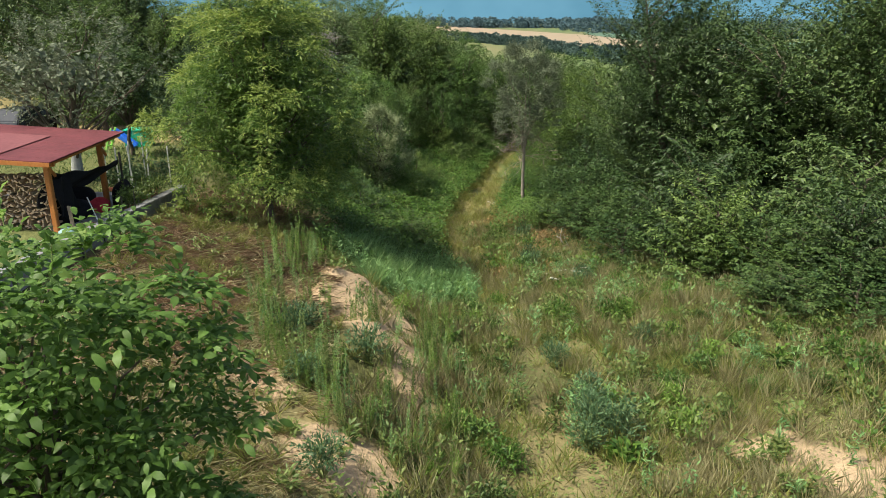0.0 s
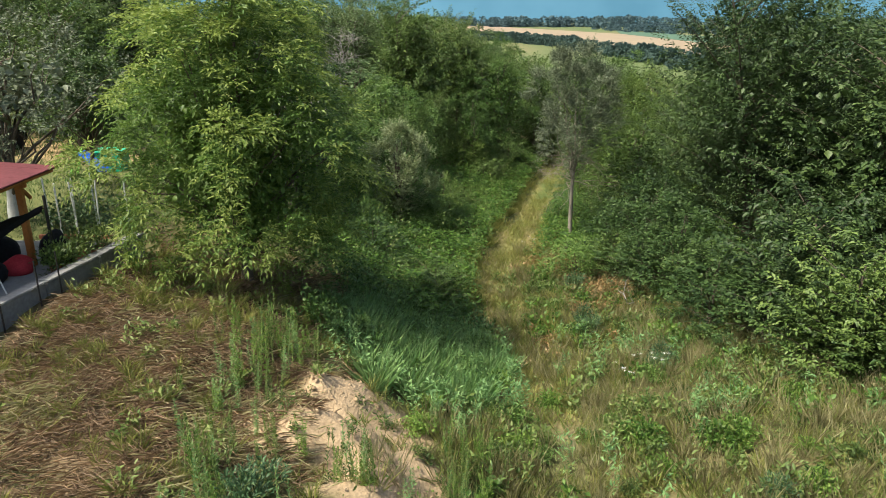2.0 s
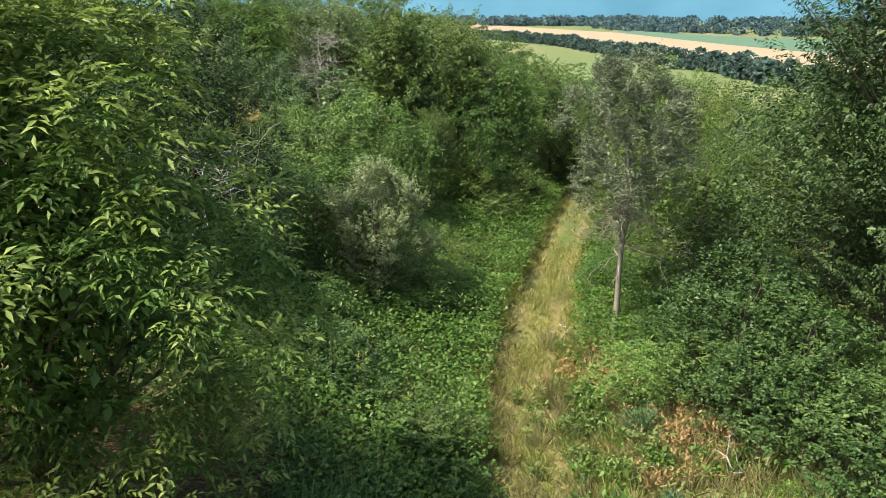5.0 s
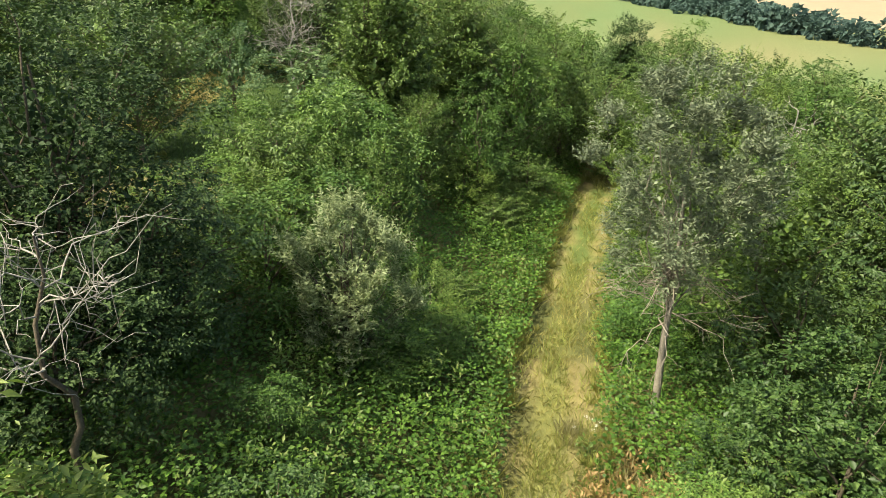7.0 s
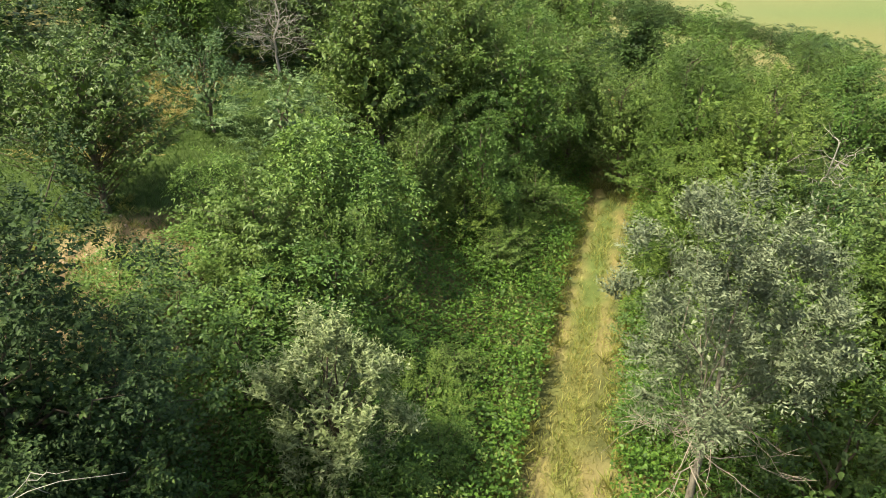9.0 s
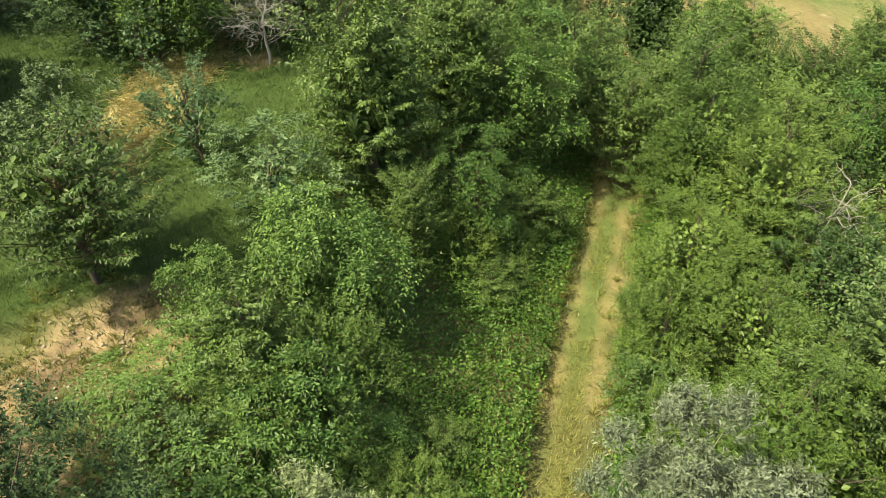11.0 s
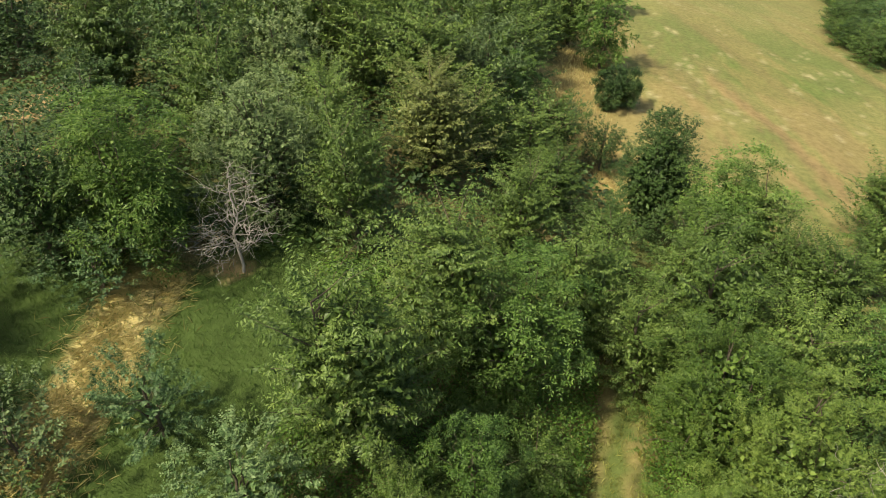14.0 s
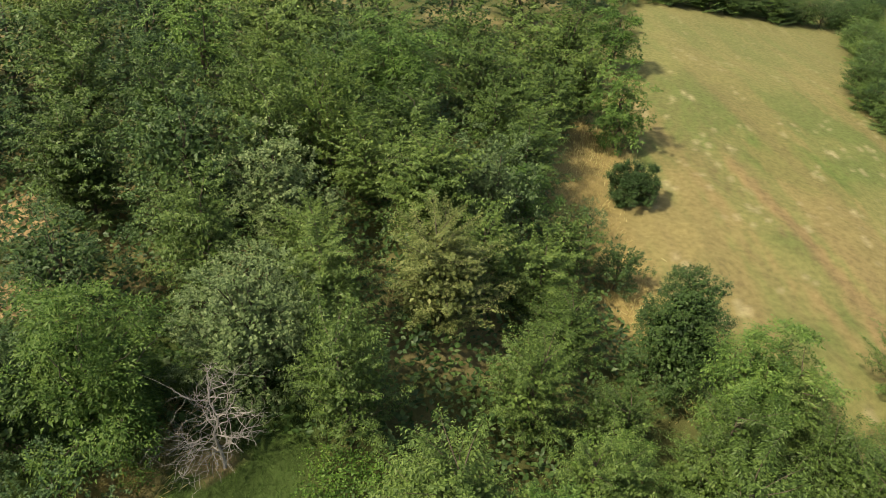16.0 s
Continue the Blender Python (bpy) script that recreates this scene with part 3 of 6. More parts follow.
def dead_tree(name, x, y, tall, wide, seed, label, many=26, tilt=0.1, mat=None, low=0.2, twiggy=7, slim=1.0):
    """A bare tree: trunk, separate limbs and a spray of forked twigs."""
    rng = np.random.default_rng(seed)
    root = thing(name, x, y, label, "dead tree")
    top = np.array((rng.normal(0, tilt * tall), rng.normal(0, tilt * tall), tall * 0.8))
    spine = bent((0, 0, -0.2), top, rng, 0.12, 9)
    mesh_object("trunk", *tube(spine, np.linspace(0.085, 0.02, 9), 7), mat or DEAD_WOOD, root, smooth_faces=True)
    twigs = []
    for k in range(many):
        h = rng.uniform(low, 0.98)
        a = k * 2.4 + rng.uniform(-0.4, 0.4)
        start = np.array([np.interp(h * 8, np.arange(9), spine[:, i]) for i in range(3)])
        end = start + np.array((np.cos(a) * wide, np.sin(a) * wide, wide * rng.uniform(0.1, 0.9))) * rng.uniform(0.55, 1.05) * (1.15 - 0.6 * (h - low) / (1 - low))
        line = bent(start, end, rng, 0.22, 7, 0.05)
        mesh_object("limb", *tube(line, np.linspace(0.022, 0.006, 7) * slim, 5), DEAD_WOOD, root, smooth_faces=True)
        for _ in range(twiggy):
            j = rng.integers(2, 7)
            tip = line[j] + (line[-1] - line[0]) * rng.uniform(0.1, 0.35) + rng.normal(0, 0.25 * wide, 3)
            twigs.append(tube(bent(line[j], tip, rng, 0.25, 5), np.linspace(0.011, 0.004, 5) * slim, 4))
    tagged(mesh_object("twig_spray", *merge(twigs), DEAD_WOOD, root), kind="stuff")
    return root


def dead_twigs(root, seed, low, high, wide, count):
    """Withered twigs hanging in the lower crown of a living tree."""
    rng = np.random.default_rng(seed)
    pieces = []
    for k in range(count):
        a, z = rng.uniform(0, 6.28), rng.uniform(low, high)
        start = np.array((0.1 * np.cos(a), 0.1 * np.sin(a), z))
        end = start + np.array((np.cos(a), np.sin(a), rng.uniform(-0.5, 0.25))) * wide * rng.uniform(0.5, 1.0)
        line = bent(start, end, rng, 0.2, 6, 0.08)
        pieces.append(tube(line, np.linspace(0.018, 0.005, 6), 4))
        for _ in range(9):
            j = rng.integers(1, 6)
            pieces.append(tube(bent(line[j], line[j] + rng.normal(0, 0.3, 3) + (line[-1] - line[0]) * 0.15, rng, 0.25, 4), np.linspace(0.007, 0.003, 4), 3))
    return tagged(mesh_object("dead_twig_spray", *merge(pieces), TWIG, root, "withered brown-grey twigs"), kind="stuff")


# ---- ground ----
def graded(lo, hi, step, reach, grow=1.35):
    """Coordinates: even inside lo..hi, then widening out to +-reach."""
    inner = list(np.arange(lo, hi + step / 2, step))
    a, b, d = [inner[0]], [inner[-1]], step
    while b[-1] < reach:
        d = min(d * grow, 400)
        b.append(b[-1] + d), a.append(a[-1] - d)
    return np.array(a[:0:-1] + inner + b[1:])


EDGE_X = [(60, 14), (70, 11.5), (80, 7.5), (88, 6.5), (94, 9.5), (110, 13), (130, 20), (150, 24)]


def sand_of(x, y):
    """Where bare sand shows, 0..1: the dug heap, the strip along the bank and a few spots."""
    heap = np.zeros_like(x)
    for hx, hy, hr in ((-2.3, 15.2, 0.8), (-2.1, 13.7, 1.1), (-3.1, 14.0, 0.8), (-1.2, 14.0, 0.9), (-2.0, 14.6, 0.9), (-2.9, 13.3, 0.8), (-1.3, 13.1, 0.8), (-1.4, 12.1, 0.8), (-0.5, 11.5, 0.7), (-0.5, 10.1, 0.6), (-0.1, 9.4, 0.6), (-4.8, 10.2, 0.6), (-3.9, 9.3, 0.65), (-3.3, 8.2, 0.6), (-3.3, 7.1, 0.65), (-2.0, 6.8, 0.65), (-1.2, 6.3, 0.55), (7.4, 7.9, 0.8), (8.0, 7.1, 0.9), (9.0, 6.4, 1.2), (1.85, 21.6, 0.4), (2.75, 23.1, 0.4)):
        heap = np.maximum(heap, np.exp(-(((x - hx) / hr) ** 2 + ((y - hy) / hr) ** 2) * 0.7))
    return smooth(0.36, 0.56, heap + (fractal(x / 0.9, y / 0.9, 21) - 0.5) * 1.1)


def tone_of(x, y):
    """Colour of the bare surface: grass, sand, straw, trodden lane, mown meadow, fields of the plain."""
    lane = lerp_table(y, PATH_X)
    n1, n2, n3 = fractal(x / 4, y / 4, 11), fractal(x / 1.3, y / 1.3, 21), fractal(x / 11, y / 11, 31)

    def blend(c, colour, w):
        return c * (1 - w[..., None]) + np.array(colour) * w[..., None]

    c = np.zeros((*x.shape, 3)) + (0.075, 0.08, 0.03)
    c = blend(c, (0.17, 0.145, 0.068), smooth(0.42, 0.62, n1))
    # lane
    track = np.abs(x - lane)
    on_lane = smooth(17, 22, y) * (1 - smooth(56, 60, y))
    c = blend(c, (0.13, 0.13, 0.045), (1 - smooth(0.4, 1.2, track + n2 * 0.7)) * on_lane)
    c = blend(c, (0.085, 0.115, 0.035), (1 - smooth(0.6, 1.4, track + n2 * 0.6)) * on_lane * smooth(40, 46, y) * 0.85)
    c = blend(c, (0.3, 0.22, 0.105), (1 - smooth(0.1, 0.28, np.abs(track - 0.62) + (n2 - 0.5) * 0.25)) * on_lane * smooth(41, 46, y) * 0.35)
    c = blend(c, (0.27, 0.195, 0.095), (1 - smooth(0.08, 0.3, np.abs(track - 0.6) + (n2 - 0.5) * 0.5)) * smooth(0.4, 0.62, n1) * 0.25 * on_lane)
    c = blend(c, (0.2, 0.16, 0.085), (1 - smooth(0.2, 0.8, track + (n2 - 0.5) * 1.6)) * (1 - smooth(19, 23, y)) * 0.15)
    # dry bank below the wall
    bank = smooth(-1.5, -4.5, x + n1 * 2) * smooth(-10.5, -9.5, x) * smooth(7, 9, y) * (1 - smooth(21, 25, y + n1 * 3))
    c = blend(c, (0.15, 0.105, 0.06), bank)
    c = blend(c, (0.32, 0.24, 0.148), bank * (1 - smooth(11, 15, y)) * smooth(0.36, 0.56, n2) * 0.85)
    c = blend(c, (0.12, 0.125, 0.05), bank * smooth(0.42, 0.6, n2))
    # dark brown litter, its tone deepened to hold the walnut tree's shade
    c = blend(c, (0.072, 0.05, 0.031), bank * smooth(11, 15, y + (n1 - 0.5) * 5) * 0.92)
    # sand
    c = blend(c, (0.36, 0.265, 0.165), sand_of(x, y))
    c = blend(c, (0.27, 0.19, 0.12), sand_of(x, y) * smooth(-2.6, -3.3, x) * smooth(12.5, 11, y) * 0.8)
    # garden
    yard = smooth(0, -0.3, x - wall_x(y)) * smooth(4, 7, y) * (1 - smooth(38, 46, y))
    c = blend(c, (0.12, 0.13, 0.05), yard)
    c = blend(c, (0.36, 0.26, 0.14), yard * smooth(0.46, 0.58, n3) * smooth(31.5, 34.5, y))
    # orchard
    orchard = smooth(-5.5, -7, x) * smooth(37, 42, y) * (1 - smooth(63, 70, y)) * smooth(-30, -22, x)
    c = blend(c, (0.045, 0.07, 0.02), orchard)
    strip = np.exp(-((x + 13.9 - (y - 54) * 0.04) / 1.4) ** 2) * smooth(46, 49, y) * (1 - smooth(60, 62, y))
    c = blend(c, (0.42, 0.345, 0.16), orchard * smooth(0.3, 0.55, strip + (n2 - 0.5) * 0.6))
    dug = np.exp(-((x + 10.4 - (y - 39.5) * 0.15) / 2.2) ** 2 - ((y - 39.8) / 3.0) ** 2)
    dug = smooth(0.3, 0.6, dug + (n2 - 0.5) * 0.7)
    c = blend(c, (0.3, 0.225, 0.13), dug)
    c = blend(c, (0.14, 0.13, 0.05), dug * smooth(0.5, 0.62, fractal(x / 0.8, y / 0.8, 91)))
    c = blend(c, (0.14, 0.1, 0.06), dug * smooth(0.52, 0.66, fractal(x / 1.6, y / 1.6, 92)))
    c = blend(c, (0.26, 0.2, 0.1), smooth(0.35, 0.6, np.exp(-((x + 10.6) / 1.2) ** 2 - ((y - 59.3) / 0.8) ** 2) + (n2 - 0.5) * 0.6))
    clearing = np.exp(-((x + 26) / 3.0) ** 2 - ((y - 73.5) / 2.6) ** 2) + np.exp(-((x + 23) / 1.6) ** 2 - ((y - 67) / 1.6) ** 2)
    c = blend(c, (0.32, 0.225, 0.12), smooth(0.35, 0.6, clearing + (n2 - 0.5) * 0.6))
    # mown meadow with stripes
    edge = lerp_table(y, EDGE_X)
    meadow = smooth(-0.6, 1.2, x - edge + (n1 - 0.5)) * smooth(60, 68, y + (x - 14) * 0.6)
    c = blend(c, (0.168, 0.162, 0.064), meadow)
    run = x + 0.2 * (y - 85)
    swath = 0.6 * fractal(run / 1.6, y / 22, 71) + 0.4 * fractal(run / 4, y / 24, 72)
    c = blend(c, (0.1, 0.128, 0.042), meadow * smooth(0.42, 0.6, 0.7 * n3 + 0.3 * n1) * 0.8)
    c = blend(c, (0.1, 0.135, 0.04), meadow * smooth(0.35, 0.7, np.exp(-((x - 28) / 5) ** 2 - ((y - 97) / 9) ** 2) + (n1 - 0.5) * 0.9) * 0.8)
    worn = 0.36 + 0.5 * np.exp(-((run - 22.5) / 3.2) ** 2 - ((y - 84) / 13) ** 2)
    c = blend(c, (0.265, 0.175, 0.092), meadow * smooth(0.44, 0.56, swath) * worn)
    c = blend(c, (0.15, 0.115, 0.06), meadow * smooth(0.54, 0.68, fractal(run / 1.1, y / 16, 73)) * worn * 0.8)
    bleached = sum(np.exp(-((x - px + 0.3 * (y - py)) / 0.5) ** 2 - ((y - py) / 1.5) ** 2) for px, py in ((21.4, 108.9), (20.6, 100), (22.3, 99), (33.8, 99.4), (33.2, 102), (30.7, 90.3), (17, 86), (26, 104)))
    c = blend(c, (0.36, 0.31, 0.18), meadow * smooth(0.45, 0.9, bleached * 0.8 + (n2 - 0.5) * 1.4) * 0.8)
    c = blend(c, (0.34, 0.29, 0.17), meadow * smooth(0.7, 0.82, fractal(run / 0.9, y / 2, 77)) * 0.6)
    c = blend(c, (0.25, 0.19, 0.08), (1 - smooth(1.2, 4.0, np.abs(x - edge - 0.8))) * smooth(68, 74, y) * (1 - smooth(95, 115, y)))
    c = blend(c, (0.17, 0.165, 0.07), meadow * smooth(100, 130, y) * 0.6)
    c = blend(c, (0.13, 0.132, 0.055), smooth(125, 190, y) * 0.65)
    # the plain
    plain = smooth(300, 460, np.hypot(x, y))
    c = blend(c, (0.11, 0.133, 0.055), plain)
    strips = fractal((x + 0.35 * y) / 45, (y - 0.35 * x) / 210, 81)
    c = blend(c, (0.158, 0.15, 0.072), plain * smooth(0.45, 0.6, strips))
    c = blend(c, (0.09, 0.135, 0.055), plain * smooth(0.5, 0.66, fractal(x / 60, y / 45, 82)) * 0.8)
    return c


GX, GY = graded(-31, 47, 0.5, 4400), graded(-10, 134, 0.5, 4400)
GX, GY = np.sort(np.r_[GX, np.arange(-5.75, 3, 0.5)]), np.sort(np.r_[GY, np.arange(5.25, 18, 0.5)])
gx, gy = np.meshgrid(GX, GY)
gz = ground_z(gx, gy)
k, j = np.meshgrid(np.arange(len(GY) - 1), np.arange(len(GX) - 1), indexing="ij")
w = len(GX)
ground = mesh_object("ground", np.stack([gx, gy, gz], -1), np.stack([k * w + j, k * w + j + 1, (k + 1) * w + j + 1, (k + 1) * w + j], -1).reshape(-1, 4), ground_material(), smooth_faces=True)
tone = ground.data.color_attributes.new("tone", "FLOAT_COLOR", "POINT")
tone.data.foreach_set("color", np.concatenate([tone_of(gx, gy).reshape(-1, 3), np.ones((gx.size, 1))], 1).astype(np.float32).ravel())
tagged(ground, "dry grassy hillside with a mown lane, sand heap and meadow", "ground", kind="structure")


# ---- the far plain ----
def far_field(name, outline, mat, label):
    bm = bmesh.new()
    top = bm.faces.new([bm.verts.new((x, y, -44.4)) for x, y in outline])
    if top.normal.z < 0:
        top.normal_flip()
    low = bmesh.ops.extrude_face_region(bm, geom=[top])
    for v in low["geom"]:
        if isinstance(v, bmesh.types.BMVert):
            v.co.z = -45.6
    bmesh.ops.recalc_face_normals(bm, faces=bm.faces[:])
    return tagged(part(name, bm, mat), label, "field", kind="structure")


WHEAT = grain_material("ripe_wheat", (0.23, 0.175, 0.115), (0.28, 0.22, 0.15), 0.02, 0.95, 0.1)
CROP = grain_material("green_crop", (0.06, 0.11, 0.075), (0.08, 0.14, 0.09), 0.02, 0.95, 0.1)
far_field("wheat_field", [(-75, 3600), (-40, 1700), (40, 1600), (165, 1270), (200, 1000), (232, 810), (262, 640), (470, 560), (600, 900), (468, 1033), (430, 1294), (385, 1958), (284, 2320), (136, 2850)], WHEAT, "ripe beige wheat field on the plain")
far_field("crop_field", [(386, 1965), (432, 1305), (472, 1040), (605, 905), (1000, 1000), (800, 1400), (562, 1690), (437, 2310)], CROP, "green crop field beyond the wheat")


def tree_belt(name, line, tall, deep, count, seed, label, leaf="far"):
    """A far belt of trees: many leafy heaps on short trunks, as one mass."""
    rng = np.random.default_rng(seed)
    line = np.array(line, float)
    seg = np.r_[0, np.cumsum(np.linalg.norm(np.diff(line, axis=0), axis=1))]
    blobs = []
    for _ in range(count):
        t = rng.uniform(0, seg[-1])
        p = np.array([np.interp(t, seg, line[:, 0]), np.interp(t, seg, line[:, 1])]) + rng.normal(0, deep / 3, 2)
        h = tall * rng.uniform(0.55, 1.1)
        r = h * rng.uniform(0.35, 0.6)
        m = 90
        d = unit(rng.normal(0, 1, (m, 3)))
        at = np.array((p[0], p[1], float(ground_z(p[0], p[1])) + h * 0.5)) + d * (r, r, h * 0.5) * rng.uniform(0.75, 1.0, (m, 1))
        blobs.append(leaf_blades(at, d + rng.normal(0, 0.6, (m, 3)), r * 0.62, r * 0.5, rng))
    return tagged(mesh_object(name, *merge(blobs), LEAF[leaf]), label, "far trees", kind="stuff")


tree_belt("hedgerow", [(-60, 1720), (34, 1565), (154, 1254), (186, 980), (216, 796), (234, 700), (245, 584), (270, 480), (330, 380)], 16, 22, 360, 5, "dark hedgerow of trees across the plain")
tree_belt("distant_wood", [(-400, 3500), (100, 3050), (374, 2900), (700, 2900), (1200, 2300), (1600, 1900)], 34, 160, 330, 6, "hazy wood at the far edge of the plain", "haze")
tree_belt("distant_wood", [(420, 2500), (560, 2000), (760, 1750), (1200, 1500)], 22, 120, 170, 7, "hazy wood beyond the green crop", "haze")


def mountains():
    """Blue hills that close the view, far behind all else: a self-lit sheet with haze painted in."""
    m, n, l, b = material("painted_haze_hills", 1.0, 0, 0)
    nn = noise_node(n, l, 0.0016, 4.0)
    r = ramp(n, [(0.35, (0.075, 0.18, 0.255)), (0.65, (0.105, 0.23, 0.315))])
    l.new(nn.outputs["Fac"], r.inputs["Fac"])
    # glows by itself; the haze over the hills is this blue
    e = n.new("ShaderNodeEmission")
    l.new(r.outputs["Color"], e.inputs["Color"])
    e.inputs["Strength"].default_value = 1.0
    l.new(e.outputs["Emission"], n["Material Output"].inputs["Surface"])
    a = np.linspace(-1.1, 1.1, 90)
    rows = []
    for f, rad in ((0, 4150), (0.35, 4300), (0.75, 4420), (1.0, 4500)):
        h = 330 + 140 * np.sin(a * 3.1 + 1) + 60 * np.sin(a * 9 + 2)
        rows.append(np.stack([np.sin(a) * rad, np.cos(a) * rad, -60 + f * h], 1))
    v = np.concatenate(rows)
    k, j = np.meshgrid(np.arange(3), np.arange(89), indexing="ij")
    f = np.stack([k * 90 + j, k * 90 + j + 1, (k + 1) * 90 + j + 1, (k + 1) * 90 + j], -1).reshape(-1, 4)
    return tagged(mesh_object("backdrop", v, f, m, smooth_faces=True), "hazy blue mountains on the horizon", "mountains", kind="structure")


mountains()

# ---- main trees ----
plant_tree("walnut_tree", "walnut", -5.95, 20.7, 7.9, 3.6, 1, "walnut tree with drooping yellow-green leaves on the dry bank", lump=0.7, base=0.035, narrow=0.42, heart=6500, inner=0.085, clumps=140, shoots=1650, puff=0.135, flat=0.8, leaf=(0.128, 0.047), rosette=(6, 3), shoot=0.4, fresh=0.3, boughs=30)
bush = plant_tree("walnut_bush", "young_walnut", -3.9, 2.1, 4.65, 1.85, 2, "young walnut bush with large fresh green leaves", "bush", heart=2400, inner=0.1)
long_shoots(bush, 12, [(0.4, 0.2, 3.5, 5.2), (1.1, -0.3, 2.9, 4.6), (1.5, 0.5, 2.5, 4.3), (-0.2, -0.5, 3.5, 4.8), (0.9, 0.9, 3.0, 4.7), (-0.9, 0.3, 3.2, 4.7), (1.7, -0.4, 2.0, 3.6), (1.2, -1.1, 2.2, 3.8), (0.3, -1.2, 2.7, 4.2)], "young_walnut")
silver = plant_tree("silver_tree", "silver", 4.75, 34.3, 9.0, 1.65, 3, "grey-leaved tree with a pale trunk beside the lane", lean=0.25, bark=PALE_BARK, base=0.48, lump=1.1, fork=0.46, heart=420, inner=0.1, stout=0.12, clumps=48, shoots=1900, puff=0.22, boughs=16, limb=0.22)
dead_twigs(silver, 9, 2.6, 4.9, 1.7, 22)
plant_tree("tall_plum_tree", "thorn", 11.8, 31.0, 12.8, 5.0, 4, "tall dark green wild plum tree at the lane's edge", lump=0.9, heart=5200, inner=0.09, fronds=330, sides=26, leaf=(0.155, 0.066), shoot=0.55, hide=8)
plant_tree("willow_bush", "sallow", -3.2, 35.0, 4.6, 1.35, 5, "silvery willow bush above the brambles", "bush", heart=350, lump=0.5)
plant_tree("dark_tree", "shade_dark", -8.4, 32.3, 7.2, 2.6, 6, "dark leafy tree beside the brambles", lump=0.6, inner=0.1, heart=2200, shoots=2600, clumps=100, puff=0.17)
for number, (x, y, tall, wide) in enumerate(((-8.7, 31.6, 3.8, 2.0), (-6.7, 32.2, 2.6, 1.6), (-9.2, 28.6, 3.8, 1.9), (-11.2, 31.5, 4.4, 2.2))):
    plant_tree("dark_bush", "dark", x, y, tall, wide, 50 + number, "dark leafy bush in the thicket", "bush", "dark bushes", inner=0.1, heart=400, shoots=550)
plant_tree("dark_tree", "shade_dark", -12.0, 34.8, 5.2, 2.3, 10, "dark leafy tree at the garden's end", inner=0.1, heart=600)
plant_tree("dark_bush", "shade_dark", -7.3, 29.4, 3.2, 1.7, 8, "dark leafy bush below the withered tree", "bush", inner=0.1, heart=500)
dead_tree("withered_tree", -6.4, 27.9, 6.0, 2.0, 7, "withered tree with bare grey dead boughs", 13, 0.02, BARK, low=0.6, twiggy=9, slim=0.8)

plant_tree("old_apple_tree", "grey_apple", -14.3, 23.9, 5.9, 3.1, 44, "old apple tree with a whitewashed trunk and grey-green leaves", base=0.42, fork=0.22, stout=0.19, whitewash=True, lump=0.8)

PROTO = {}
KINDS = {
    "thorn": ("blackthorn_tree", "tall dark green blackthorn tree", "tree"),
    "plum": ("plum_tree", "wild plum tree with feathery green shoots", "tree"),
    "ash": ("ash_tree", "young ash tree with bright green leaves", "tree"),
    "willow": ("willow_tree", "bushy willow with upright yellow-green shoots", "tree"),
    "dark": ("dark_leaved_tree", "dense dark green tree", "tree"),
    "pear": ("pear_tree", "wild pear tree with pale grey-green leaves", "tree"),
    "apple": ("apple_tree", "small round orchard apple tree", "tree"),
    "olive": ("olive_green_tree", "dull olive-green tree with sparse shoots", "tree"),
    "walnut": ("orchard_walnut_tree", "bright yellow-green orchard walnut tree", "tree"),
    "silver": ("grey_leaved_bush", "grey-leaved bush", "bush"),
}


def grow(kind, x, y, tall, wide, seed):
    """A tree of a kind: the first two of a kind and size class are grown, later ones are turned copies."""
    size = 0 if tall < 4.6 else 4 if tall > 9.4 and kind == "thorn" else 1 if y < 71 else 2 if y < 94 else 3
    pool = PROTO.setdefault((kind, size), [])
    base_tall, base_wide = ((3.6, 1.7), (7.5, 2.8), (7.5, 2.8), (7.5, 2.8), (12.0, 4.4))[size]
    name, label, category = KINDS[kind]
    if size == 0:
        name, label, category = name.replace("_tree", "_bush"), label.replace("tree", "bush"), "bush"
    if kind == "apple":
        name, label, category = KINDS[kind]
    rng = np.random.default_rng(seed)
    one = SPECIES[kind]
    big, share, lit = ((1.0, 0.42, 2), (1.0, 1.0, 3), (1.35, 0.55, 6), (1.8, 0.3, 9), (1.1, 1.7, 5))[size]
    far = dict(leaf=(one["leaf"][0] * big, one["leaf"][1] * big), hide=lit, boughs=(8, 18, 8, 5, 18)[size], inner=(0.15, 0.14, 0.15, 0.15, 0.095)[size])
    if "fronds" in one:
        far.update(fronds=int(one["fronds"] * share**0.5), sides=int(one["sides"] * share**0.5))
    else:
        far.update(shoots=int(one["shoots"] * share))
    if len(pool) < 2:
        ob = plant_tree(name, kind, x, y, base_tall, base_wide, seed, label, category, name + "s of the hillside", lump=0.7, heart=(160, 1100, 700, 400, 2800)[size], narrow=(0.0, 0.12, 0.12, 0.12, 0.1)[size] if kind != "apple" else 0.0, **far)
        pool.append(ob)
        src = ob
    else:
        src = pool[seed % 2]
    if size in (2, 3):
        wide *= 1.15
    m = pose(x, y, float(ground_z(x, y)), 0, 0, float(rng.uniform(0, 360))) @ Matrix.Diagonal((wide / base_wide, wide / base_wide, tall / base_tall, 1))
    if src.location.x == x and src.location.y == y:
        src.matrix_basis = m
        return src
    c = copy_thing(src, Matrix())
    c.matrix_basis = m
    return c


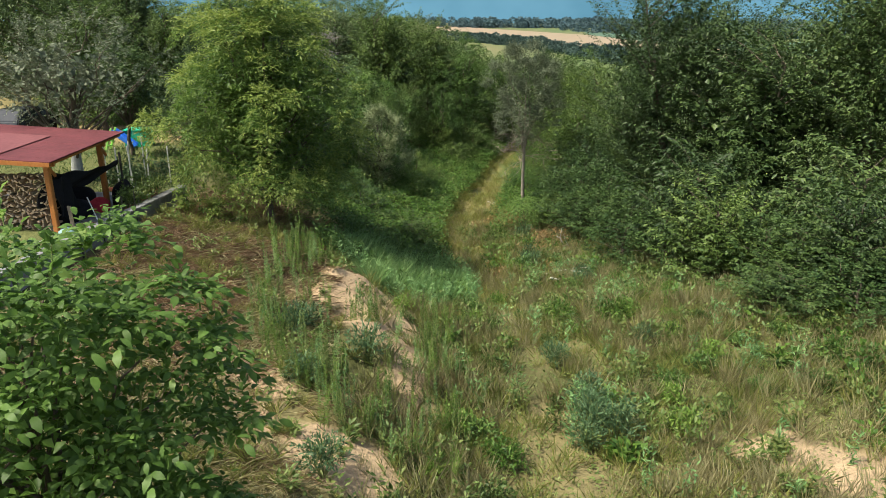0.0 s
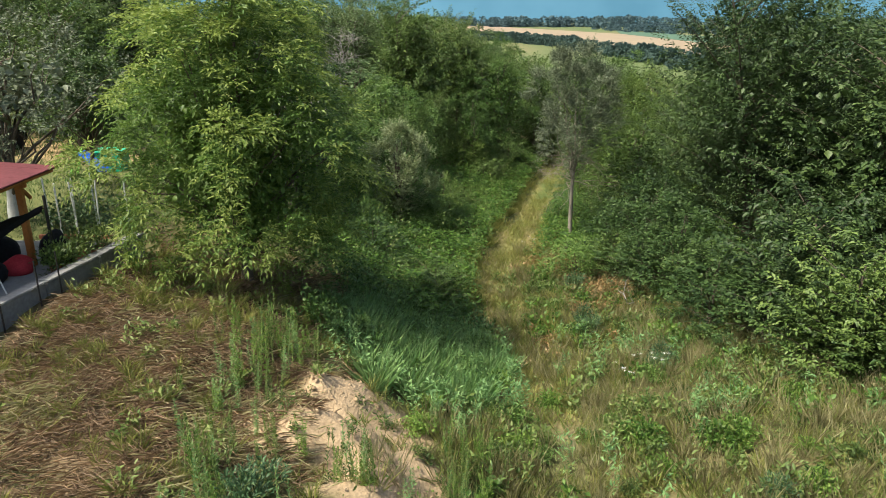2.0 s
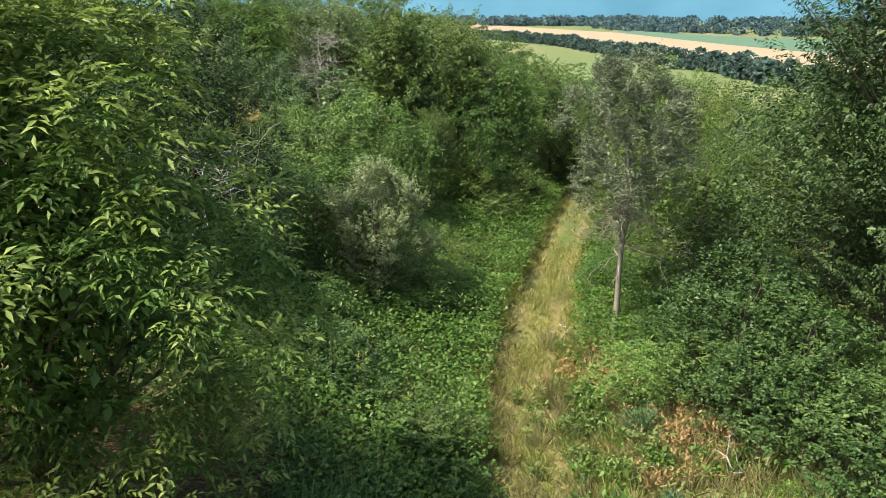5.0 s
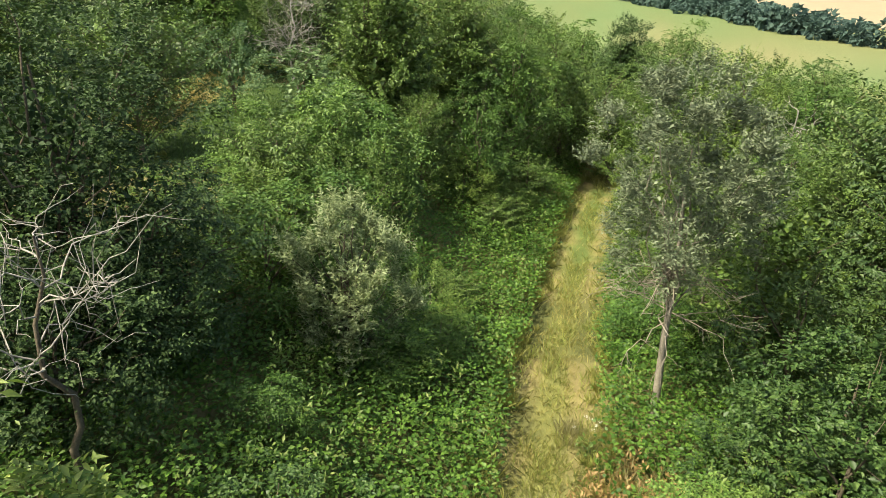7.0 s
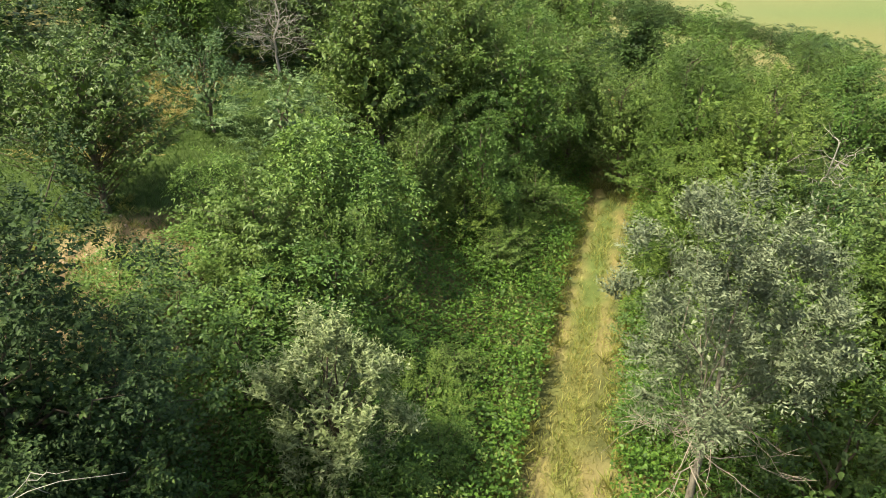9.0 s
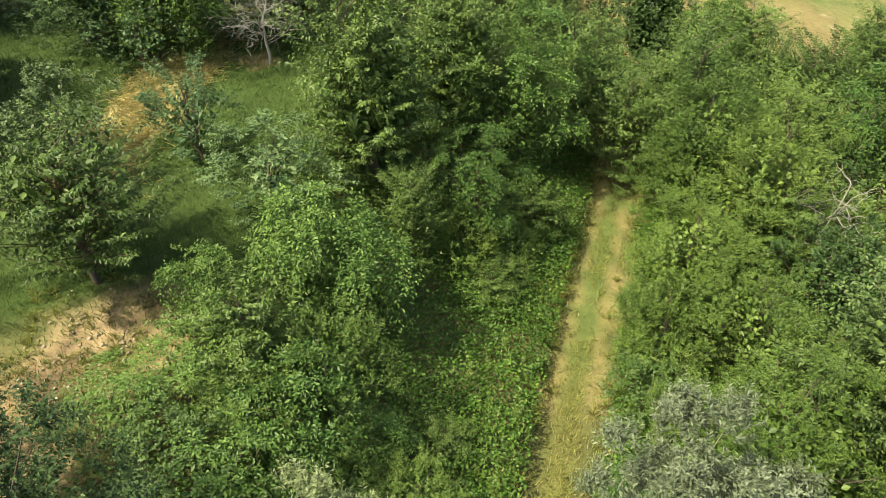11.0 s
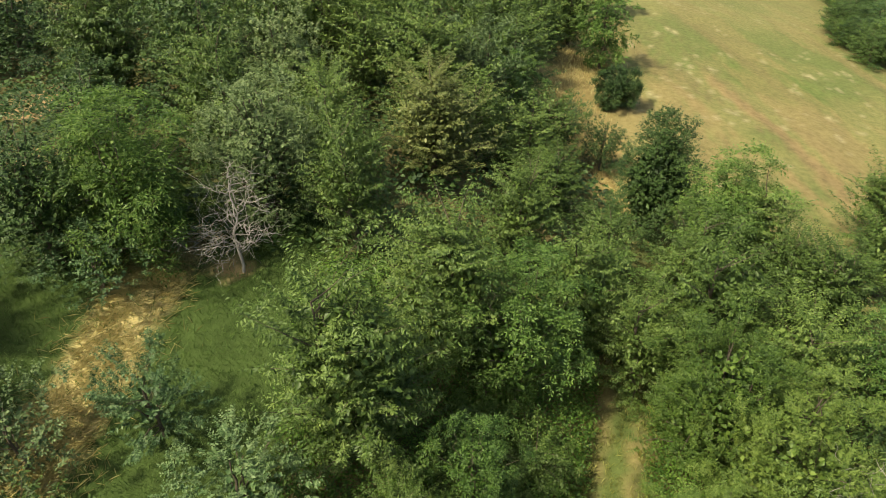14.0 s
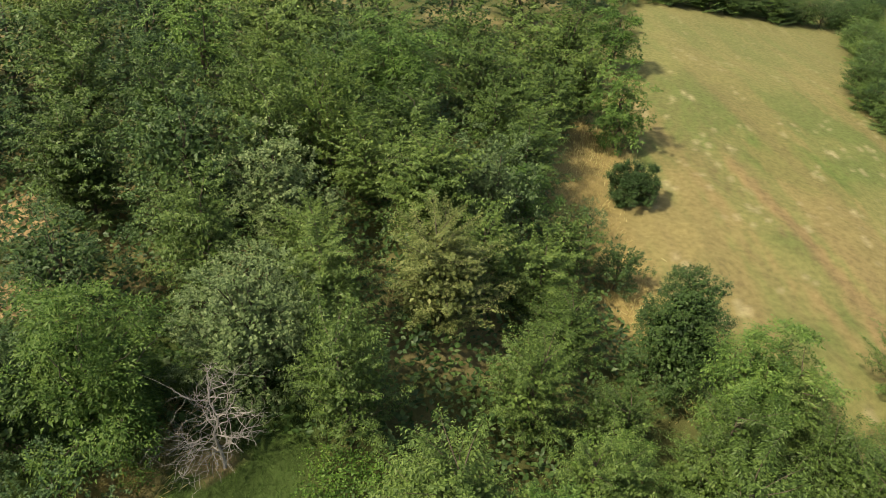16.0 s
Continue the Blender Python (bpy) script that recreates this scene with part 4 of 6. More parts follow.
# East of the lane, dark-leaved bushes carry the shade of overhanging crowns.
TREES = """
plum -3.9 51.1 9 3.3; plum -1 56.2 8.5 3; ash 2.1 55.3 8 1.5; plum 5.1 58.8 8 2.4; plum 11.2 58.4 7.5 3.3; ash 13.3 65.2 6.8 2
plum 16.3 60 6.5 2.7; willow 9.9 53.2 6.2 3; willow 11.5 50.6 5.6 2.6; dark 13 46.5 4.8 2.3; ash 0.3 49.5 5.5 1.6; apple -6.8 47.2 3.6 1.9
apple -10.45 50.05 3.4 1.5; pear -14.5 48.5 4 1.8; dark -18 58.8 6 2.9; walnut -14.1 59.2 6.5 1.9; apple -14.9 56.5 3.3 1.7
plum -21.4 74 7.6 2.6; dark -15.6 74 8.8 3.3; pear -10.6 73.3 6 2; willow -9.1 80.2 9.3 3; ash -5.9 89.5 8 3.2; plum -2.7 75.4 7 2.6
pear 0.6 76.9 6 1.8; olive -1.8 68.8 7 3.2; pear -9.5 63.2 7.5 3.0; plum -5.2 61.4 7.5 2.5; plum 8.3 108 7 3; ash 14.2 115 6 2.6
plum 9.2 100.5 5.5 2.2; ash 11.8 96.5 5.5 2.0; plum 4.2 88.5 5 2.2; plum 2.8 91.8 6 2.5; plum -0.1 92.2 7 2.7
plum 15.7 62.4 6 2.1; apple 7.5 81.3 2.6 1.2; dark 8.8 76.5 3 1.3; plum 4.5 69.1 5 2.5; plum -25.1 82.8 8 3; dark -20.1 82.6 8 2.8
plum -14.5 82.8 8 2.5; walnut -15.2 60.5 6 2.2; ash -5.1 44.4 4.1 1.6; ash -3.4 43.8 4.1 1.5; ash -7.5 41.5 3.3 1.1; plum -2.1 47.6 4.6 1.3
ash -4.6 38.8 3.4 1.7; plum 11.6 49.3 5.2 2.4; thorn 12.8 40.5 8.5 3.4; willow 8.6 38.2 6.4 2.7; dark 7.8 31.2 3.4 2.2; thorn 10 22.6 4.5 2.5
; dark 10.8 17.5 2.4 1.8; thorn 12.6 16 2.6 2; dark 11.8 14 1.8 1.5; thorn 10 14.8 1.4 1.3; dark 13.5 18.6 3 2; dark 12.8 12.4 1.6 1.4; willow 8.3 47.5 5.2 2.4; willow 9.3 44.5 4.8 2.2; willow 7.2 44.8 3.6 1.6; plum 10.8 42.2 4.8 2.2; willow 7.0 41.0 2.6 1.4; dark 7.0 29.6 3.2 1.8; dark 8.0 28.2 3.0 1.8; dark 7.4 26.3 2.2 1.5; thorn 10.2 21 3.6 2.1; dark 6.6 31.4 2.4 1.4; ash -9.0 38.0 1.8 1.2; ash -7.6 39.4 2.0 1.3; plum -6.4 40.6 3.0 1.4; willow -5.8 38.2 2.8 1.4; dark -7.2 37.0 2.6 1.4; thorn 13.9 26.8 8.6 4.3; pear -11.2 28.6 3.4 1; plum -18.5 36 7.5 3
plum -22 45 7 3; dark 16.5 35 8 3.4; plum 18 43 7 3; plum 20 52 6.5 3; plum -7 66.5 6.5 2.6
plum 2.5 64 7 2.4; plum 6.5 63.5 6 2.2; plum -13 68 8.3 2.8; dark -19 66.5 6.5 2.8; plum 3.5 72.5 5.5 2.2; plum -4.5 82 7 2.8
plum 3 83 6 2.6; dark -10 88 7.5 3; plum -15 91 8 3; ash -21 92 8 3; plum -1 100 7.5 3; plum 4 101 7 3; plum -8 98 8 3.2
dark -28 62 6.5 3; plum -24 54 6 2.6; plum 20.5 57 6 2.6; dark 25 58 6 2.8; dark 18.5 48 6 2.6; dark 23 47 7 3
willow -3.8 40.3 3.8 1.6; dark -7.2 33.5 3.6 1.8; ash -5.6 36.2 3.2 1.6; dark 8.2 35 4.4 2
thorn 17.8 25 12.5 4.6; thorn 22 33 12 4.6; thorn 14.5 37.5 12 4; thorn 19.5 40 12 4.2; thorn 25 27 13 4.6; thorn 28 39 12.5 4.6; thorn 21.5 20.5 10.5 4; thorn 30 31 13 5; thorn 25 47 11 4.4; thorn 33 45 12 5; dark 8.6 21.5 2.2 1.6; plum 9.6 19 2.2 1.7; dark 8.2 25 2.4 1.6; dark 7.2 27.5 2.2 1.5; dark 7.6 23.3 2 1.4; plum 11.5 17 2 1.6; thorn 12 20.5 3 2; dark 9.0 26.2 1.7 1.5; thorn -25 40 10 3.8; thorn -30 46 11 4.2; thorn -23 52 9 3.6; thorn -28 60 10 4; thorn -34 50 11 4.4; dark 15 47.3 3.6 2; plum 15.6 50 4.2 2.2; dark 14.6 52 4 2; thorn 14.5 19 4.5 2.6; thorn 18 17 5.5 3; thorn -21 39 9 3.6; thorn -26 47 10 4; thorn -32 56 10 4; plum -19 49 6.5 2.6
plum 7.6 56.6 6.2 2.3; ash 6.2 60.2 5.5 2; plum 9.6 60.5 6 2.2; plum 14.5 64.5 7 2.6; plum 11.5 61.5 7 2.6; plum 22 64.3 6.5 2.8; plum 16.5 60 6.8 2.6; plum 13.8 55.3 6.8 2.8; ash 17 55 6.6 2.6; plum 24.5 70 6 2.8; plum -8.5 70 6 2.4; plum 0.5 72 6 2.2; plum -18 78 8.8 2.6; plum -6.5 77.5 6.5 2.4; plum 5.5 76.5 5 2; plum 6 95 6 2.4; plum -12.5 78.5 8.5 2.6; ash 2.8 79 5 1.8; plum -30 92 8 3.2; plum -36 98 8 3.4; plum -24 100 8 3.2; dark -30 106 8 3.4; plum -40 88 8 3.4; plum -15 104 8 3.2; plum -38 110 8 3.6; plum -34 82 7 3; dark -29 78 6 2.6; plum -6 93 7 2.8; plum -12 95 7.5 3; plum 1 86.5 6 2.2
""".replace("\n", ";").split(";")
for number, line in enumerate(t for t in TREES if t.strip()):
    kind, *values = line.split()
    grow(kind, *map(float, values), 100 + number)
rng = np.random.default_rng(77)
low = 0
while low < 34:
    x, y = float(rng.uniform(-7, 11)), float(rng.uniform(26, 56))
    off = x - float(lerp_table(y, PATH_X))
    if (-6.5 < off < -2.2 or 2.2 < off < 5) and not (x < -5.5 and y > 38):
        tall = float(rng.uniform(1.2, 2.3))
        grow(("ash", "willow", "plum", "dark", "ash", "plum")[low % 6], x, y, tall, tall * float(rng.uniform(0.5, 0.75)), 600 + low)
        low += 1
plant_tree("garden_tree", "dark", -14.1, 28.7, 4.7, 1.35, 45, "slim garden tree with a bare trunk and dark crown", base=0.45, fork=0.4)
plant_tree("orchard_plum_tree", "plum", -11.6, 43.0, 5.6, 3.0, 40, "spreading plum tree with a bare trunk in the orchard", base=0.3)
plant_tree("columnar_tree", "dark", 10.5, 68.6, 8.0, 3.1, 41, "narrow pointed dark green tree at the meadow's edge", narrow=0.6, lump=0.25, base=0.02, heart=5200, shoots=2600, clumps=90)
plant_tree("meadow_bush", "dark", 11.6, 87.2, 2.9, 1.7, 46, "round dense green bush alone at the meadow's edge", "bush", heart=1800, shoots=1500, leaf=(0.17, 0.09), lump=0.25)
dead_tree("dead_tree", 13.0, 48.8, 7.2, 2.1, 42, "grey dead tree with curled bare branches", 15, twiggy=4)
dead_tree("dead_sapling", -10.05, 59.1, 5.6, 2.3, 43, "bare pale dead sapling at the orchard's edge", twiggy=9)
for number, (x, y, tall, wide) in enumerate([(47, 112, 5, 4), (49, 120, 5, 4), (52, 128, 5, 4), (56, 143, 4, 4), (40, 152, 5, 4), (33, 152, 5, 4), (26, 150, 6, 4), (47, 155, 5, 4), (20, 147, 6, 4), (14, 138, 6, 4), (60, 160, 5, 5), (12, 126, 7, 4), (5, 120, 8, 4), (-3, 112, 8, 4), (-11, 108, 8, 4), (-19, 104, 8, 4), (-27, 98, 8, 4), (-33, 88, 8, 4), (-35, 76, 8, 4)]):
    grow("dark" if number % 3 else "plum", x, y, tall, wide, 400 + number)
rng = np.random.default_rng(91)
hedge = [(24, 145), (32, 145.5), (41, 148), (50.5, 149.5), (60, 155), (66, 166)], [(41.8, 108.5), (42, 113), (45, 121), (48.5, 128), (51.5, 136), (53, 144)]
for line, count in zip(hedge, (26, 20)):
    for number in range(count):
        k = number / (count - 1) * (len(line) - 1)
        i = min(int(k), len(line) - 2)
        x, y = (line[i][j] + (line[i + 1][j] - line[i][j]) * (k - i) + float(rng.normal(0, 0.7)) for j in (0, 1))
        tall = float(rng.uniform(3.0, 4.4))
        grow(("dark", "plum", "thorn")[number % 3], x + 1.2, y + 1.2, tall, tall * float(rng.uniform(0.55, 0.75)), 700 + number)


# ---- undergrowth ----
def cover(name, label, leaf, count, xs, ys, weight, height, blade, seed, upright=1.0, fan=0.5, lying=False):
    """Countless small plants as one mass. weight(x, y): chance 0..1; height(x, y, u): where each leaf sits above the ground."""
    rng = np.random.default_rng(seed)
    x, y = rng.uniform(*xs, count), rng.uniform(*ys, count)
    keep = rng.uniform(0, 1, count) < weight(x, y) * (1 - 0.7 * sand_of(x, y))
    x, y = x[keep], y[keep]
    n = len(x)
    z = ground_z(x, y) + height(x, y, rng.uniform(0, 1, n))
    way = np.stack([rng.normal(0, fan, n), rng.normal(0, fan, n), np.full(n, upright) * (0 if lying else 1) + rng.normal(0, 0.1, n)], 1)
    size = rng.uniform(0.6, 1.3, n)
    return tagged(mesh_object(name, *leaf_blades(np.stack([x, y, z], 1), way, blade[0] * size, blade[1] * size, rng, 0.1), LEAF[leaf]), label, "undergrowth", kind="stuff")


def lane_off(x, y):
    return x - lerp_table(y, PATH_X)


def zero(x, y, u):
    return u * 0.0 - 0.02


def thicket(x, y, u):
    return np.sqrt(u) * (0.25 + 1.1 * fractal(x / 1.7, y / 1.7, 5))


def wood_floor(x, y):
    off = lane_off(x, y)
    west = smooth(-0.85, -1.5, off) * smooth(21, 25.5, y + (off + 4) * 0.5) * (1 - smooth(-5.6, -7.2, x) * smooth(34, 37.5, y) * (1 - smooth(62, 68, y)))
    east = smooth(0.95, 1.7, off) * smooth(28.5, 32, y + np.clip(off - 4, 0, 8) * 0.8) * (1 - smooth(60, 64, y))
    dry = np.exp(-((x - 3.5) / 1.0) ** 2 - ((y - 31) / 1.3) ** 2)
    return np.clip(west + east, 0, 1) * (1 - smooth(90, 100, y)) * (1 - np.clip(1.3 * dry, 0, 0.92))


def tufts(name, label, leaf, xs, ys, count, weight, tall, spread, leaves, blade, seed, basal=False, lean=0.5, category="weeds"):
    """Clumps of weeds as one mass: leaves up leaning stems, or blades fanning from the root."""
    rng = np.random.default_rng(seed)
    x, y = rng.uniform(*xs, count), rng.uniform(*ys, count)
    keep = rng.uniform(0, 1, count) < weight(x, y) * (1 - 0.7 * sand_of(x, y))
    x, y = np.repeat(x[keep], leaves), np.repeat(y[keep], leaves)
    n = len(x)
    size = np.repeat(rng.uniform(0.55, 1.3, n // leaves), leaves)
    u = rng.uniform(0.03, 1, n)
    if basal:
        u = u * 0.04
    stem, arm = np.repeat(rng.uniform(0, 6.28, n // leaves), leaves) + rng.integers(0, 6, n) * 1.05, rng.uniform(0.2, 1, n)
    ox, oy = np.cos(stem) * spread * arm * size * (0.35 + 0.65 * u), np.sin(stem) * spread * arm * size * (0.35 + 0.65 * u)
    at = np.stack([x + ox, y + oy, ground_z(x + ox, y + oy) + u * tall * size - 0.02], 1)
    way = np.stack([rng.normal(0, lean, n) + ox * 0.6, rng.normal(0, lean, n) + oy * 0.6, np.full(n, 0.9 if basal else 0.45)], 1)
    s = rng.uniform(0.65, 1.2, n) * (size if basal else 1.0)
    return tagged(mesh_object(name, *leaf_blades(at, way, blade[0] * s, blade[1] * s, rng, 0.12), LEAF[leaf]), label, category, kind="stuff")


def patch(scale, seed, lo, hi):
    return lambda x, y: smooth(lo, hi, fractal(x / scale, y / scale, seed))


def on_slope(f):
    """East of the lane and on the open ground before it."""
    return lambda x, y: f(x, y) * (0.4 + 0.6 * smooth(0.3, 1.0, np.abs(lane_off(x, y)) + (fractal(x, y, 63) - 0.5))) * smooth(-1.6, 0.2, lane_off(x, y) + smooth(19, 14, y) * 3.4) * (1 - smooth(27, 33, y) * smooth(1.2, 2.2, lane_off(x, y)))


def lane_free(x, y):
    return smooth(0.7, 1.5, np.abs(lane_off(x, y))) * smooth(17, 22, y) + 1 - smooth(17, 22, y)


cover("bramble_thicket", "bramble thicket of small bright green leaves along the lane", "bramble", 270000, (-10, 13), (22, 60), wood_floor, lambda x, y, u: np.sqrt(u) * (0.2 + 1.0 * fractal(x / 1.7, y / 1.7, 5) + 0.5 * fractal(x / 0.5, y / 0.5, 68)), (0.125, 0.082), 11, 0.3, 0.9)
tufts("bramble_sprigs", "upright leafy sprigs standing out of the brambles", "herb", (-10, 13), (22, 60), 1500, lambda x, y: wood_floor(x, y) * patch(1.3, 69, 0.4, 0.6)(x, y), 1.75, 0.2, 36, (0.15, 0.055), 70)
cover("wood_undergrowth", "dark leafy undergrowth between the trees", "dark", 60000, (-34, 22), (60, 112), lambda x, y: (lane_off(x, y) < 0) * smooth(-1.6, -2.6, x - lerp_table(y, EDGE_X)), lambda x, y, u: 2.0 * thicket(x, y, u), (0.36, 0.22), 12, 0.3, 0.9)
tufts("nettle_clumps", "clumps of green herbs on the slope", "herb", (-3, 19), (2, 33), 1150, on_slope(patch(2.4, 8, 0.4, 0.6)), 0.6, 0.32, 60, (0.17, 0.06), 31)
cover("herb_carpet", "low green herbs between the weeds", "herb", 130000, (-3, 19), (1.5, 30), on_slope(lambda x, y: 0.75 + 0 * x), lambda x, y, u: u * (0.06 + 0.25 * fractal(x / 1.1, y / 1.1, 29)), (0.11, 0.042), 26, 0.3, 0.8)
tufts("burdock_clumps", "broad-leaved bright green weeds", "bramble", (0, 19), (3, 33), 620, on_slope(patch(2.0, 9, 0.48, 0.62)), 0.45, 0.38, 50, (0.2, 0.11), 32)
tufts("mugwort_clumps", "tall blue-green mugwort clumps on the slope", "reed", (0.5, 14), (2.5, 24), 420, lambda x, y: patch(1.5, 17, 0.52, 0.66)(x, y) * lane_free(x, y), 0.9, 0.22, 70, (0.15, 0.035), 33, lean=0.6)
tufts("bent_grass", "tufts of yellowing grass on the slope", "grass", (-3, 17), (2, 34), 4200, on_slope(lambda x, y: 0.8 + 0 * x), 0.1, 0.7, 26, (0.5, 0.013), 35, True, 0.3, "grass")
tufts("dry_grass", "dry blond grass tufts", "straw", (-4, 16), (2, 34), 5400, on_slope(patch(2.0, 15, 0.28, 0.48)), 0.1, 0.5, 24, (0.66, 0.011), 36, True, 0.24, "grass")
tufts("withered_weeds", "orange-brown withered weeds beside the lane", "ochre", (1, 9), (17, 34), 2000, lambda x, y: np.clip(np.exp(-((x - 4.8) / 1.1) ** 2 - ((y - 26.9) / 1.6) ** 2) + np.exp(-((x - 3.5) / 0.9) ** 2 - ((y - 31.0) / 1.2) ** 2) + 0.4 * np.exp(-((x - 2.7) / 0.5) ** 2 - ((y - 23.2) / 0.8) ** 2), 0, 1), 0.45, 0.35, 46, (0.16, 0.05), 37)
cover("lane_grass", "short yellow-green grass of the mown lane", "lane", 110000, (-1, 9), (17, 60), lambda x, y: smooth(1.2, 0.3, np.abs(lane_off(x, y)) + 1.2 * (fractal(x, y, 4) - 0.5)) * (0.4 + 0.5 * smooth(0.55, 0.35, fractal(x / 0.9, y / 2, 45))) * (1 - smooth(41, 47, y) * 0.9), zero, (0.26, 0.02), 15, 1.0, 0.5)
cover("green_lane_grass", "green grass tufts in the lane", "grass", 60000, (-1, 9), (17, 60), lambda x, y: smooth(2.1, 1.0, np.abs(lane_off(x, y))) * smooth(0.36, 0.56, fractal(x / 0.8, y / 1.8, 44)) * smooth(0.0, 0.3, np.abs(np.abs(lane_off(x, y)) - 0.6)), zero, (0.34, 0.022), 25, 1.0, 0.5)
tufts("lane_verge_grass", "long grass along both sides of the lane", "grass", (-1.5, 9), (18, 58), 3000, lambda x, y: np.exp(-((np.abs(lane_off(x, y)) - 1.45) / 0.45) ** 2), 0.1, 0.16, 26, (0.55, 0.02), 38, True, 0.35, "grass")
tufts("tall_reed_grass", "tall blue-green grass below the walnut tree", "reed", (-5.5, 2), (14.5, 27), 1500, lambda x, y: smooth(1.05, 0.6, np.hypot((x + 1.2) / 2.5, (y - 20.6) / 4.2) + (fractal(x, y, 6) - 0.5) * 0.6), 0.1, 0.26, 40, (1.0, 0.02), 39, True, 0.32, "grass")
tufts("tall_weeds", "tall grey-green weeds below the walnut tree", "reed", (-4.5, 2.5), (14.5, 28), 520, lambda x, y: smooth(1.1, 0.6, np.hypot((x + 0.9) / 2.6, (y - 20.0) / 4.8) + (fractal(x, y, 66) - 0.5) * 0.7), 0.85, 0.2, 70, (0.15, 0.035), 41, lean=0.6)
tufts("shade_herbs", "tall leafy herbs in the walnut tree's shade", "ash", (-4.2, 1), (18, 25.5), 420, lambda x, y: 0.35 + 0.65 * patch(1.2, 48, 0.4, 0.6)(x, y) * smooth(0.4, -0.4, x - 0.4), 0.95, 0.25, 60, (0.16, 0.06), 49)
tufts("bank_grass", "tufts of olive-green grass among the straw", "grass", (-9.6, -0.5), (4, 22), 1500, lambda x, y: smooth(-0.5, -2.5, x) * (0.25 + 0.75 * smooth(0.4, 0.6, fractal(x / 1.4, y / 1.4, 57))), 0.1, 0.14, 24, (0.42, 0.014), 46, True, 0.45, "grass")
tufts("bank_herbs", "green herbs creeping over the dry bank", "herb", (-9.3, -0.5), (5, 24), 420, patch(1.7, 47, 0.5, 0.62), 0.35, 0.3, 50, (0.15, 0.05), 40)


def straw_mats(name, label, leaf, count, stalks, weight, seed, size=(0.5, 0.013)):
    """Mown stalks lying in combed heaps, each heap with its own lie."""
    rng = np.random.default_rng(seed)
    x, y = rng.uniform(-9.4, 0.2, count), rng.uniform(5, 24.5, count)
    keep = rng.uniform(0, 1, count) < weight(x, y) * (1 - sand_of(x, y) * np.where(x > -2.7, 0.92, 0.2))
    x, y = x[keep], y[keep]
    lie = fractal(x / 2.2, y / 2.2, seed) * 12.6 + rng.normal(0, 0.5, len(x))
    wide, high = rng.uniform(0.15, 0.4, len(x)), rng.uniform(0.04, 0.24, len(x))
    x, y, lie, wide, high = (np.repeat(v, stalks) for v in (x, y, lie, wide, high))
    n = len(x)
    ox, oy = rng.normal(0, 1, n) * wide, rng.normal(0, 1, n) * wide
    z = ground_z(x + ox, y + oy) + high * np.exp(-(ox**2 + oy**2) / (2 * wide**2)) * rng.uniform(0.2, 1.1, n)
    a = lie + rng.normal(0, 0.75, n)
    way = np.stack([np.cos(a), np.sin(a), rng.normal(0.12, 0.22, n)], 1)
    k = rng.uniform(0.5, 1.4, n)
    return tagged(mesh_object(name, *leaf_blades(np.stack([x + ox, y + oy, z], 1), way, size[0] * k, size[1] * rng.uniform(0.6, 1.3, n), rng, 0.1), LEAF[leaf]), label, "straw", kind="stuff")


def on_bank(x, y):
    return smooth(-1.6, -4.2, x + (fractal(x / 1.5, y / 1.5, 88) - 0.5) * 3)


straw_mats("brown_straw", "heaps of brown mown weeds lying on the bank", "rust", 4600, 26, lambda x, y: on_bank(x, y) * (0.2 + 0.8 * smooth(9, 14, y + (fractal(x / 2, y / 2, 87) - 0.5) * 8)) * (1 - 0.65 * smooth(14.5, 18, y)), 18, (0.36, 0.014))
straw_mats("pale_straw", "bleached straw lying in swaths on the bank", "straw", 2400, 26, lambda x, y: on_bank(x, y) * smooth(0.36, 0.54, fractal(x / 1.9, y / 1.9, 19)) * (1 - 0.75 * smooth(12, 16.5, y)), 19, (0.42, 0.011))
cover("orchard_grass", "green orchard grass", "lawn", 50000, (-24, -5), (37, 66), lambda x, y: smooth(-5.4, -6.6, x), zero, (0.28, 0.02), 20, 1.0, 0.5)
cover("dry_orchard_grass", "tall dry golden grass between the orchard trees", "gold", 34000, (-19, -9), (46, 62), lambda x, y: np.exp(-((x + 13.9 - (y - 54) * 0.04) / 1.3) ** 2) * smooth(0.25, 0.45, fractal(x / 1.5, y / 1.5, 23)), zero, (0.6, 0.022), 21, 0.35, 0.7)
cover("garden_grass", "short garden grass behind the wall", "lawn", 26000, (-30, -10), (22, 40), lambda x, y: 0.9 + 0 * x, zero, (0.22, 0.02), 22, 1.0, 0.5)
cover("meadow_edge_grass", "long golden grass along the meadow's edge", "gold", 28000, (4, 18), (66, 112), lambda x, y: np.exp(-((x - lerp_table(y, EDGE_X) - 0.3) / 2.0) ** 2) * 0.8, zero, (0.5, 0.03), 23, 1.0, 0.5)


